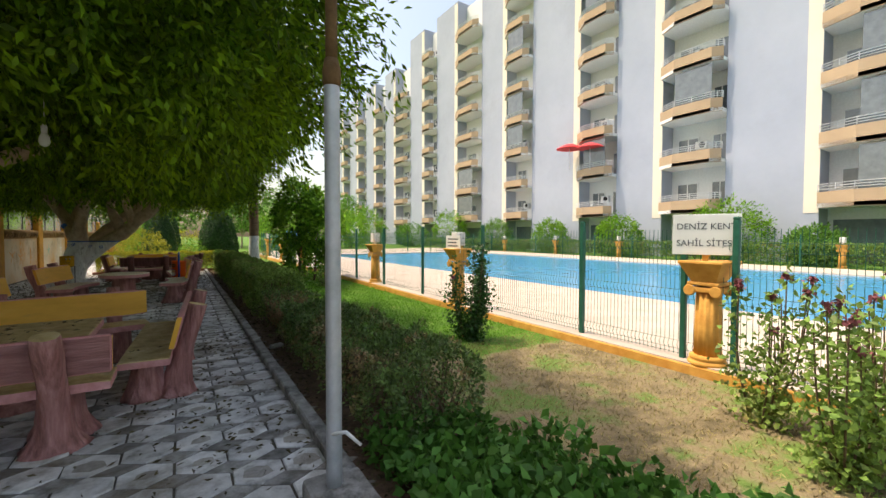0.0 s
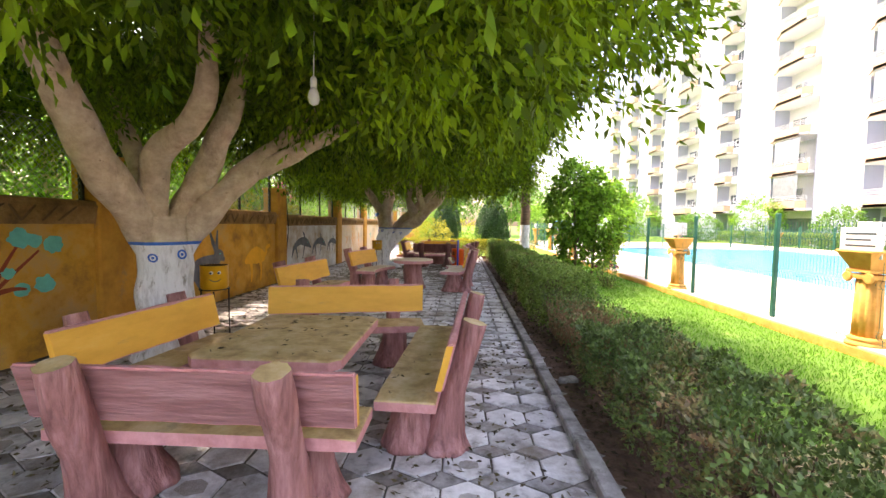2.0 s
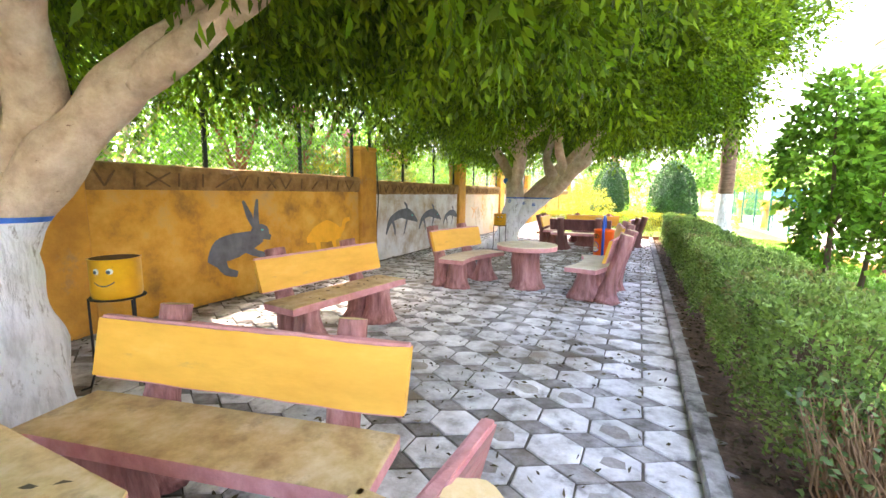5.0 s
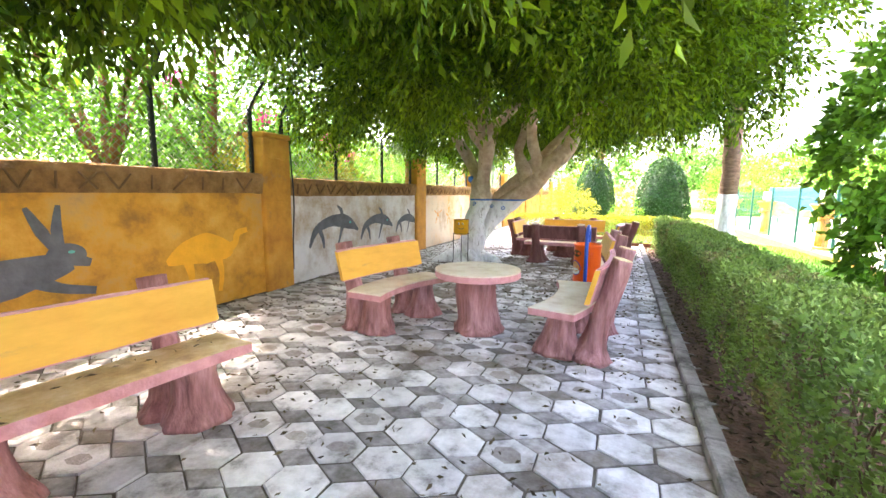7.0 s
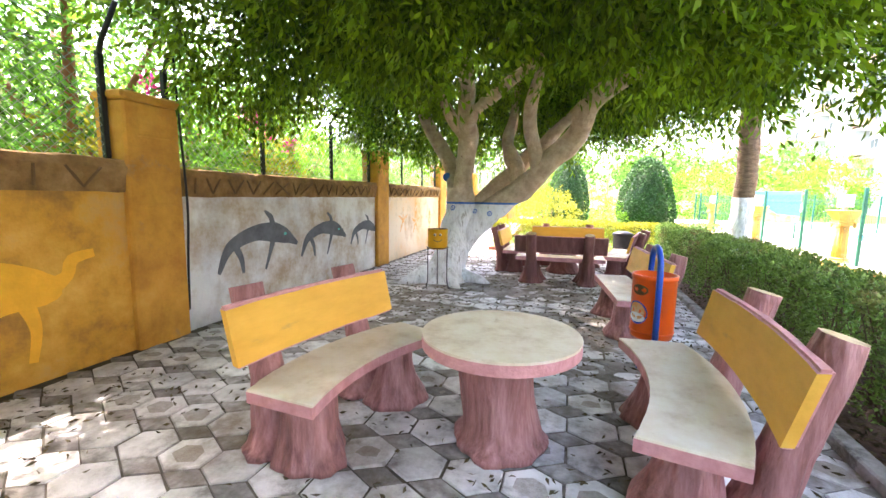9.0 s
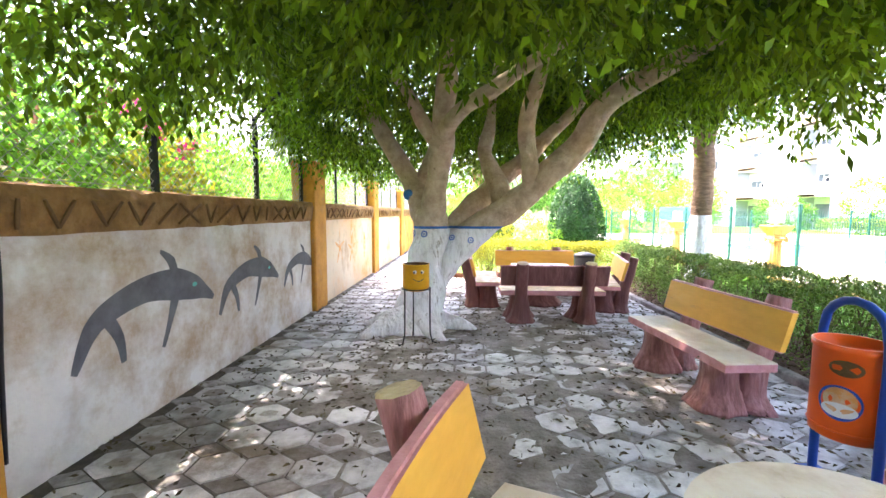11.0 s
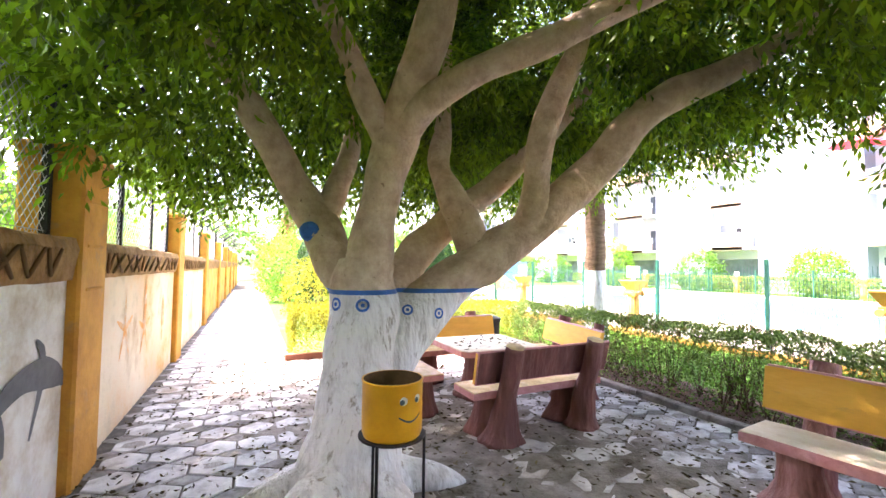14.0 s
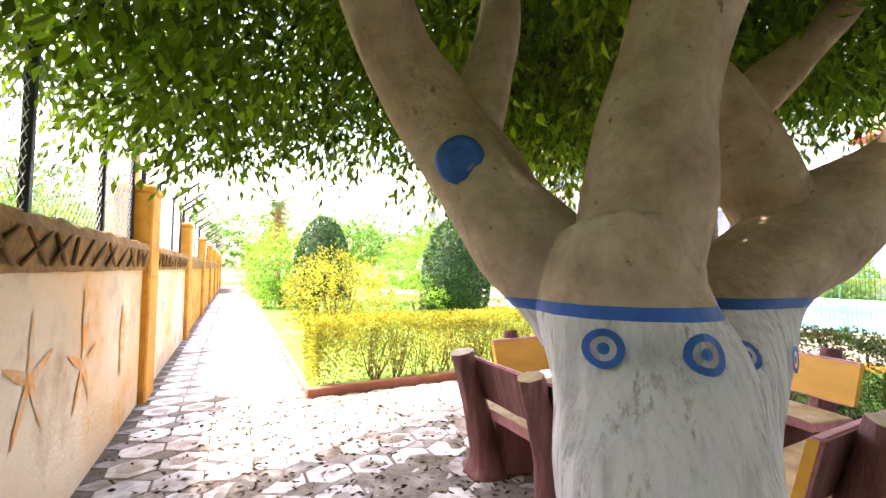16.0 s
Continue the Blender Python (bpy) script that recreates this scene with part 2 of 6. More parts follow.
M_BINBLUE = material("blue_tube_paint", shades((0.02, 0.08, 0.4), 0.9, 1.1), 4, 0.35, 0.05, 30)
M_PANELBLUE = material("blue_panel_paint", shades((0.1, 0.3, 0.55), 0.9, 1.1), 3, 0.6, 0.1, 30)
M_TERRA = material("orange_column_paint", [(0.25, (0.5, 0.22, 0.04)), (0.7, (0.72, 0.4, 0.1))], 5, 0.75, 0.4, 30)
M_SIGN = material("white_sign_board", shades((0.72, 0.76, 0.75), 0.95, 1.05), 2, 0.5, 0)
M_INK = material("dark_lettering", shades((0.05, 0.08, 0.1)), 2, 0.6, 0)
M_RED = material("red_cloth", shades((0.7, 0.06, 0.07), 0.85, 1.1), 3, 0.8, 0)
M_FLOWER = material("pink_flower", shades((0.75, 0.04, 0.3), 0.85, 1.15), 3, 0.6, 0, translucent=0.3)
M_ROSE = material("faded_rose", shades((0.22, 0.07, 0.08), 0.8, 1.3), 9, 0.8, 0)
M_BULB = material("white_glass_bulb", shades((0.8, 0.8, 0.8), 0.95, 1.0), 2, 0.15, 0)
M_REDBARK = material("reddish_trunk", shades((0.28, 0.11, 0.07), 0.7, 1.2), 5, 0.9, 0.6, 25)
M_PALMBARK = material("palm_bark", [(0.3, (0.1, 0.06, 0.035)), (0.7, (0.24, 0.16, 0.1))], 6, 0.9, 0.8, 20, stretch=(1, 1, 3), bump_dist=0.03)
M_FROND = material("palm_frond", [(0.3, (0.05, 0.12, 0.02)), (0.7, (0.12, 0.2, 0.04))], 2, 0.5, 0, vary=0.3, island=True, translucent=0.25)
M_DRYFROND = material("dry_palm_frond", shades((0.42, 0.18, 0.07), 0.7, 1.2), 3, 0.8, 0, vary=0.3, island=True, translucent=0.2)

# ---- mesh helpers ----
RNG = np.random.default_rng(7)


def link(name, bm, mats, parent=None, label="", smooth=False):
    me = bpy.data.meshes.new(name)
    bm.to_mesh(me)
    bm.free()
    for m in mats if isinstance(mats, (list, tuple)) else [mats]:
        me.materials.append(m)
    if smooth:
        me.polygons.foreach_set("use_smooth", [True] * len(me.polygons))
    ob = new(name, me)
    ob.parent = parent
    if label:
        ob["label"] = label
    return ob


def part(name, bm, mats, parent, label="", smooth=False):
    return link(name, bm, mats, parent, label, smooth)


def thing(name, at, label, category, group="", kind=""):
    e = new(name)
    e.empty_display_size = 0.2
    e.matrix_world = at if isinstance(at, Matrix) else pose(*at)
    return tagged(e, label, category, group, kind)


def setting(name, bm, mats, label="", category="", smooth=False):
    return tagged(link(name, bm, mats, None, "", smooth), label, category or name.split("_")[0], "", "structure")


def box(bm, lo, hi, bevel=0.0, mat=0, m=None, seg=1):
    """An upright box between two corners, with bevelled edges."""
    lo, hi = Vector(lo), Vector(hi)
    c, s = (lo + hi) / 2, hi - lo
    g = bmesh.ops.create_cube(bm, size=1.0, matrix=(m or Matrix()) @ Matrix.Translation(c) @ Matrix.Diagonal((*s, 1)))
    fs = {f for v in g["verts"] for f in v.link_faces}
    for f in fs:
        f.material_index = mat
    if bevel:
        es = {e for f in fs for e in f.edges}
        r = bmesh.ops.bevel(bm, geom=list(es), offset=bevel, segments=seg, affect="EDGES", profile=0.5)
        for f in r["faces"]:
            f.material_index = mat
    return bm


def tube(bm, pts, radii, seg=12, ridge=0.0, wob=0.0, ends=True, mat=0, seed=0.0, squash=None):
    """A tapered, uneven limb along points."""
    pts = [Vector(p) for p in pts]
    rings, side = [], None
    for i, p in enumerate(pts):
        d = (pts[min(i + 1, len(pts) - 1)] - pts[max(i - 1, 0)]).normalized()
        if side is None:
            side = d.orthogonal().normalized()
        side = (side - d * side.dot(d)).normalized()
        up = d.cross(side)
        ring = []
        for k in range(seg):
            a = 2 * math.pi * k / seg
            q = side * math.cos(a) + up * math.sin(a)
            r = radii[i] * (1 + ridge * math.sin(a * 7 + 3 * noise.noise(p * 2 + q)) + wob * noise.noise((p + q * radii[i]) * 3 + Vector((seed, seed, seed))))
            ring.append(bm.verts.new(p + q * r))
        rings.append(ring)
    for a, b in zip(rings, rings[1:]):
        for k in range(seg):
            f = bm.faces.new((a[k], a[(k + 1) % seg], b[(k + 1) % seg], b[k]))
            f.material_index, f.smooth = mat, True
    if ends:
        bm.faces.new(rings[0][::-1]).material_index = mat
        bm.faces.new(rings[-1]).material_index = mat
    return rings


def resample(pts, radii, step):
    """Points along a soft curve through pts."""
    pts = [Vector(p) for p in pts]
    out, rad = [], []
    for i in range(len(pts) - 1):
        p0, p1, p2, p3 = pts[max(i - 1, 0)], pts[i], pts[i + 1], pts[min(i + 2, len(pts) - 1)]
        n = max(1, int((p2 - p1).length / step))
        for k in range(n):
            u = k / n
            out.append(0.5 * (2 * p1 + (p2 - p0) * u + (2 * p0 - 5 * p1 + 4 * p2 - p3) * u * u + (3 * p1 - p0 - 3 * p2 + p3) * u ** 3))
            rad.append(radii[i] * (1 - u) + radii[i + 1] * u)
    return out + [pts[-1]], rad + [radii[-1]]


def prism(bm, outline, z0, z1, mat_top=0, mat_side=0, bevel=0.0, mat_bottom=None):
    """A slab with the given outline in the plan."""
    lo = [bm.verts.new((x, y, z0)) for x, y in outline]
    hi = [bm.verts.new((x, y, z1)) for x, y in outline]
    n = len(lo)
    top = bm.faces.new(hi)
    bot = bm.faces.new(lo[::-1])
    top.material_index, bot.material_index = mat_top, mat_side if mat_bottom is None else mat_bottom
    for k in range(n):
        bm.faces.new((lo[k], lo[(k + 1) % n], hi[(k + 1) % n], hi[k])).material_index = mat_side
    if bevel:
        bmesh.ops.bevel(bm, geom=list(top.edges), offset=bevel, segments=2, affect="EDGES", profile=0.6)
    return bm


def lathe(bm, profile, seg=24, mat=0, m=None, flute=0.0, flutes=0):
    rings = []
    for r, z in profile:
        ring = []
        for k in range(seg):
            a = 2 * math.pi * k / seg
            rr = r * (1 - flute * (0.5 + 0.5 * math.cos(a * flutes)) ** 2) if flutes else r
            v = Vector((rr * math.cos(a), rr * math.sin(a), z))
            ring.append(bm.verts.new(m @ v if m else v))
        rings.append(ring)
    for a, b in zip(rings, rings[1:]):
        for k in range(seg):
            f = bm.faces.new((a[k], a[(k + 1) % seg], b[(k + 1) % seg], b[k]))
            f.material_index, f.smooth = mat, True
    bm.faces.new(rings[0][::-1]).material_index = mat
    bm.faces.new(rings[-1]).material_index = mat
    return bm


def mesh_from(name, verts, faces, mat, parent=None):
    """A mesh from arrays of corners and quads."""
    me = bpy.data.meshes.new(name)
    n, k = len(faces), faces.shape[1]
    me.vertices.add(len(verts))
    me.vertices.foreach_set("co", verts.astype(np.float32).ravel())
    me.loops.add(n * k)
    me.loops.foreach_set("vertex_index", faces.astype(np.int32).ravel())
    me.polygons.add(n)
    me.polygons.foreach_set("loop_start", np.arange(0, n * k, k, dtype=np.int32))
    me.polygons.foreach_set("loop_total", np.full(n, k, dtype=np.int32))
    me.update(calc_edges=True)
    me.materials.append(mat)
    ob = new(name, me)
    ob.parent = parent
    return ob


def unit(a):
    return a / np.maximum(np.linalg.norm(a, axis=1, keepdims=True), 1e-9)


def leaves(name, at, grow, length, width, mat, parent=None, fold=0.25, rng=RNG):
    """Many small pointed, folded leaves: each starts at a place of at and grows along grow."""
    n = len(at)
    grow = unit(grow)
    side = unit(np.cross(grow, unit(rng.normal(size=(n, 3)))))
    up = np.cross(side, grow)
    ln = (length * rng.uniform(0.7, 1.25, n))[:, None]
    w = (width * rng.uniform(0.75, 1.2, n))[:, None] * 0.5
    mid = at + grow * ln * 0.45
    v = np.stack([at, mid + side * w + up * w * fold * 2, at + grow * ln - up * ln * 0.12, mid - side * w + up * w * fold * 2], 1).reshape(-1, 3)
    f = np.arange(4 * n).reshape(-1, 4)
    return mesh_from(name, v, f, mat, parent)


def sprays(centres, out, n, reach, droop, spread=0.9, rng=RNG):
    """Leaf places and directions of clumps: each clump is a twig along out with leaves round it."""
    m = len(centres)
    c, o = np.repeat(centres, n, 0), np.repeat(unit(out), n, 0)
    u = rng.uniform(0, 1, (m * n, 1))
    rnd = rng.normal(size=(m * n, 3))
    at = c + o * reach * u + rnd * reach * 0.16 + np.array([0, 0, -1.0]) * droop * reach * u ** 2
    d = o + spread * rnd * 0.7 + np.array([0, 0, -1.0]) * droop * (0.6 + u)
    return at, d


def merged(bms_fn, *args):
    bm = bmesh.new()
    bms_fn(bm, *args)
    return bm

# ---- kinds of things ----


def curve_outline(w, d, bend, n=12, r=0.03):
    """Outline of a seat w wide and d deep whose long edges bow by bend, ends cut along the radius."""
    front, back = [], []
    for i in range(n + 1):
        u = -1 + 2 * i / n
        x, sag = u * w / 2, bend * u * u
        front.append((x * (1 - bend * 0.35), d / 2 + sag))
        back.append((x * (1 + bend * 0.35), -d / 2 + sag))
    return front[::-1] + back


def stump(bm, x, y, z1, r, seed, flare=1.75):
    pts = [(x, y, z) for z in (0.0, 0.03, 0.08, 0.16, 0.26, z1 * 0.8, z1)]
    rad = [r * flare, r * flare * 0.96, r * (1 + (flare - 1) * 0.62), r * 1.18, r * 1.04, r, r * 1.02]
    tube(bm, pts, rad, 28, 0.06, 0.3, seed=seed)


def bench(at, label, group, w=1.55, bend=0.0, seat_mat=None, bark=None, seed=0.0, dark_plank=False):
    """A cast-concrete rustic bench, its front towards +y: two stump legs, two leaning log posts, a seat slab, a plank back."""
    bark = bark or M_BARK
    seat_mat = seat_mat or M_SEAT
    t = thing("garden_bench", at, label, "bench", group)
    bm = bmesh.new()
    prism(bm, curve_outline(w, 0.40, bend), 0.385, 0.455, 0, 1, 0.012)
    part("seat", bm, [seat_mat, M_PINK], t, "worn painted seat slab with a pink edge")
    # plank back: yellow in front, bark at the back, pink rim
    tilt = math.radians(14)
    bm = bmesh.new()
    n = 12
    grid = {}
    th, z0, z1 = 0.055, 0.53, 0.845
    for i in range(n + 1):
        u = -1 + 2 * i / n
        for j, (dy, z) in enumerate(((th, z0), (th, z1), (0, z1), (0, z0))):
            wz = 0.012 * noise.noise(Vector((u * 3 + seed, j, 0)))
            y = -0.225 - (z - 0.45) * math.tan(tilt) + dy + bend * 0.35 * u * u
            grid[i, j] = bm.verts.new((u * w / 2 * (1.02 + (0.012 if j in (1, 2) else 0)), y, z + wz))
    mats = {0: 0, 1: 1, 2: 2, 3: 1}
    for i in range(n):
        for j in range(4):
            bm.faces.new((grid[i, j], grid[i + 1, j], grid[i + 1, (j + 1) % 4], grid[i, (j + 1) % 4])).material_index = mats[j]
    for i in (0, n):
        bm.faces.new([grid[i, j] for j in range(4)]).material_index = 0
    bmesh.ops.recalc_face_normals(bm, faces=bm.faces)
    es = [e for e in bm.edges if len({f.material_index for f in e.link_faces}) > 1]
    bmesh.ops.bevel(bm, geom=es, offset=0.012, segments=2, affect="EDGES", material=1)
    part("backrest", bm, [bark if dark_plank else M_YELLOW, M_PINK, M_PLANKBARK if bark is M_BARK else bark], t, "plank backrest, yellow in front and bark-textured behind")
    for s in (-1, 1):
        x = s * w * 0.31
        sag, sag_back = bend * (2 * x / w) ** 2, bend * 0.35 * (2 * x / w) ** 2
        bm = bmesh.new()
        stump(bm, x, 0.03 + sag, 0.385, 0.125, seed + s)
        part("leg", bm, bark, t, "bark-textured stump leg")
        bm = bmesh.new()
        y = sag_back - 0.215
        pts, rad = resample([(x, y, 0), (x, y - 0.015, 0.12), (x, y - 0.07, 0.4), (x, y - 0.155, 0.66), (x, y - 0.215, 0.895)], [0.2, 0.125, 0.09, 0.085, 0.08], 0.06)
        rings = tube(bm, pts, rad, 20, 0.06, 0.3, seed=seed * 3 + s)
        bm.faces.ensure_lookup_table()
        bm.faces[-1].material_index = 1
        part("post", bm, [bark, M_SEAT], t, "leaning log post with a pale sawn top")
    return t


def rect_table(at, label, w, d, h=0.74, bark=None, top=None):
    bark = bark or M_BARK
    t = thing("garden_table", at, label, "table")
    bm = bmesh.new()
    c = 0.07
    o = [(-w / 2 + c, -d / 2), (w / 2 - c, -d / 2), (w / 2, -d / 2 + c), (w / 2, d / 2 - c), (w / 2 - c, d / 2), (-w / 2 + c, d / 2), (-w / 2, d / 2 - c), (-w / 2, -d / 2 + c)]
    prism(bm, o, h - 0.075, h, 0, 1, 0.012)
    part("tabletop", bm, [top or M_SEAT, M_PINK], t, "worn yellow slab with a rough pink edge")
    bm = bmesh.new()
    tube(bm, [(0, 0, z) for z in (0, 0.03, 0.1, 0.2, 0.33, 0.46, h - 0.075)], [0.36, 0.35, 0.29, 0.26, 0.25, 0.25, 0.26], 24, 0.05, 0.2)
    part("pedestal", bm, bark, t, "bark-textured stump pedestal")
    return t


def round_table(at, label, r, h=0.70):
    t = thing("round_garden_table", at, label, "table")
    bm = bmesh.new()
    prism(bm, [(r * math.cos(a), r * math.sin(a)) for a in (2 * math.pi * k / 40 for k in range(40))], h - 0.08, h, 0, 1, 0.015)
    part("tabletop", bm, [M_SEATPALE, M_PINK], t, "pale round slab with a pink edge")
    bm = bmesh.new()
    tube(bm, [(0, 0, z) for z in (0, 0.03, 0.08, 0.16, 0.3, 0.45, h - 0.08)], [0.30, 0.30, 0.255, 0.235, 0.225, 0.22, 0.225], 26, 0.05, 0.2, seed=4)
    part("pedestal", bm, M_BARK, t, "bark-textured stump pedestal")
    return t


def face_disc(bm, centre, normal, r0, r1, seg=20, mat=0):
    """A flat painted ring (or disc with r0 = 0)."""
    n = Vector(normal).normalized()
    a = n.cross(Vector((0, 0, 1))).normalized()
    b = n.cross(a)
    c = Vector(centre)
    outer = [bm.verts.new(c + (a * math.cos(k * 2 * math.pi / seg) + b * math.sin(k * 2 * math.pi / seg)) * r1) for k in range(seg)]
    if r0 <= 0:
        bm.faces.new(outer).material_index = mat
        return
    inner = [bm.verts.new(c + (a * math.cos(k * 2 * math.pi / seg) + b * math.sin(k * 2 * math.pi / seg)) * r0) for k in range(seg)]
    for k in range(seg):
        bm.faces.new((inner[k], outer[k], outer[(k + 1) % seg], inner[(k + 1) % seg])).material_index = mat


def pot_stand(at, label, rim=0.93, turn=-90):
    """A yellow painted can with a painted smile on a thin iron stand; the smile looks along turn."""
    t = thing("smiling_pot", at, label, "planter", "painted pots on stands")
    R, H = 0.165, 0.33
    z0 = rim - H
    bm = bmesh.new()
    lathe(bm, [(R * 0.72, z0), (R * 0.9, z0 + 0.012), (R * 0.99, z0 + 0.05), (R, z0 + 0.1), (R, rim - 0.012), (R * 1.03, rim - 0.008), (R * 1.03, rim), (R * 0.96, rim), (R * 0.95, rim - 0.2)], 32)
    for f in bm.faces:
        if all((v.co.xy.length < R * 0.965 and v.co.z > z0 + 0.055) for v in f.verts):
            f.material_index = 1
    part("pot", bm, [M_POT, M_RUST], t, "yellow can with a rusty inside")
    a0 = math.radians(turn)

    def on(da, z, off=0.002):
        a = a0 + da
        return Vector((math.cos(a) * (R + off), math.sin(a) * (R + off), z)), Vector((math.cos(a), math.sin(a), 0))
    for da in (-0.27, 0.27):
        bm = bmesh.new()
        c, n = on(da, rim - 0.085)
        face_disc(bm, c, n, 0, 0.022, mat=0)
        c, n = on(da - 0.05, rim - 0.09, 0.004)
        face_disc(bm, c, n, 0, 0.014, mat=1)
        part("painted_eye", bm, [M_WHITE, M_INK], t)
    bm = bmesh.new()
    row = []
    for k in range(13):
        da = -0.42 + 0.84 * k / 12
        z = rim - 0.165 - 0.03 * math.cos(da / 0.42 * math.pi / 2)
        row.append((bm.verts.new(on(da, z - 0.005)[0]), bm.verts.new(on(da, z + 0.005)[0])))
    for a, b in zip(row, row[1:]):
        bm.faces.new((a[0], b[0], b[1], a[1]))
    part("painted_mouth", bm, M_INK, t)
    bm = bmesh.new()
    lathe(bm, [(R + 0.012, z0 + 0.02), (R + 0.018, z0 + 0.02), (R + 0.018, z0 + 0.03), (R + 0.012, z0 + 0.03)], 24)
    part("ring", bm, M_BLACK, t)
    for k in range(3):
        a = a0 + math.pi / 3 + k * 2 * math.pi / 3
        c, s = math.cos(a), math.sin(a)
        bm = bmesh.new()
        pts, rad = resample([((R + 0.015) * c, (R + 0.015) * s, z0 + 0.03), ((R + 0.02) * c, (R + 0.02) * s, 0.12), ((R + 0.05) * c, (R + 0.05) * s, 0.02), ((R + 0.11) * c, (R + 0.11) * s, 0.009)], [0.009] * 4, 0.06)
        tube(bm, pts, rad, 8)
        part("leg", bm, M_BLACK, t)
    return t


def crown_points(blobs, n, rng, low=None, inner=0.25):
    """Places on and just under the skin of a bunch of ellipsoids, with outward directions, none deep inside another one."""
    P, O = [], []
    tot = sum(b[3] * b[4] for b in blobs)
    for cx, cy, cz, rx, rz in blobs:
        k = int(n * rx * rz / tot)
        d = unit(rng.normal(size=(k, 3)))
        s = np.where(rng.uniform(size=(k, 1)) < inner, rng.uniform(0.45, 0.9, (k, 1)), rng.uniform(0.88, 1.04, (k, 1)))
        lump = 1 + 0.10 * np.sin(d[:, :1] * 9 + cx) * np.sin(d[:, 1:2] * 8 + cy) + 0.08 * np.sin(d[:, 2:] * 11 + d[:, :1] * 7)
        p = np.array([cx, cy, cz]) + d * np.array([rx, rx, rz]) * s * lump
        P.append(p)
        O.append(unit(d * np.array([1, 1, rx / rz])))
    P, O = np.concatenate(P), np.concatenate(O)
    keep = np.ones(len(P), bool)
    for cx, cy, cz, rx, rz in blobs:
        keep &= (((P - np.array([cx, cy, cz])) / np.array([rx, rx, rz])) ** 2).sum(1) > 0.2
    if low is not None:
        keep &= P[:, 2] > low(P)
    return P[keep], O[keep]


def broadleaf(name, at, label, limbs, blobs, clumps, per, leaf, leaf_w, mat, bark=None, low=None, seed=1, reach=0.38, droop=0.35,
              category="tree", group="", seg=14, fine=0.12, inner=0.25, paint=None, bunch=1, sun_block=()):
    """A tree: limbs as tapered, uneven wood in one trunk mesh, and a crown of many single leaves."""
    t = thing(name, (0, 0, 0), label, category, group)
    bm = bmesh.new()
    for k, (pts, rad) in enumerate(limbs):
        p, r = resample(pts, rad, fine)
        p = [q + Vector((noise.noise(q * 1.7 + Vector((k, 0, seed))), noise.noise(q * 1.7 + Vector((0, k, seed))), 0)) * min(0.05, r[i] * 0.35) * min(1, i / 3) for i, q in enumerate(p)]
        tube(bm, p, r, seg, 0.015, 0.25, seed=k * 1.3 + seed)
    mats = [bark or M_TRUNK]
    if paint:
        mats += [M_WHITEWASH, M_BLUE]
        for z in (paint, paint + 0.035):
            bmesh.ops.bisect_plane(bm, geom=bm.verts[:] + bm.edges[:] + bm.faces[:], plane_co=(0, 0, z), plane_no=(0, 0, 1))
        for f in bm.faces:
            z = f.calc_center_median().z
            f.material_index = 1 if z < paint else 2 if z < paint + 0.035 else 0
    part("trunk", bm, mats, t, "whitewashed trunk with a blue painted band" if paint else "", True)
    rng = np.random.default_rng(seed)
    P, O = crown_points(blobs, clumps, rng, low, inner)
    if bunch > 1:    # twigs gathered into boughs, with darker hollows between
        P, O = np.repeat(P[::bunch], bunch, 0), np.repeat(O[::bunch], bunch, 0)
        P = P + rng.normal(size=P.shape) * 0.13
    a, d = sprays(P, O + 0.5 * rng.normal(size=O.shape), per, reach, droop, rng=rng)
    leaves("crown", a, d, leaf, leaf_w, mat, t, rng=rng)
    if bunch > 1:    # unseen top layer of leaves, added to keep sun off the paving
        P, O = crown_points(list(blobs) + list(sun_block), 110000, rng, lambda p: 4.9 + 0 * p[:, 0], 0.3)
        leaves("upper_crown", P, O + 0.8 * rng.normal(size=O.shape), 0.15, 0.08, mat, t, rng=rng)
    return t


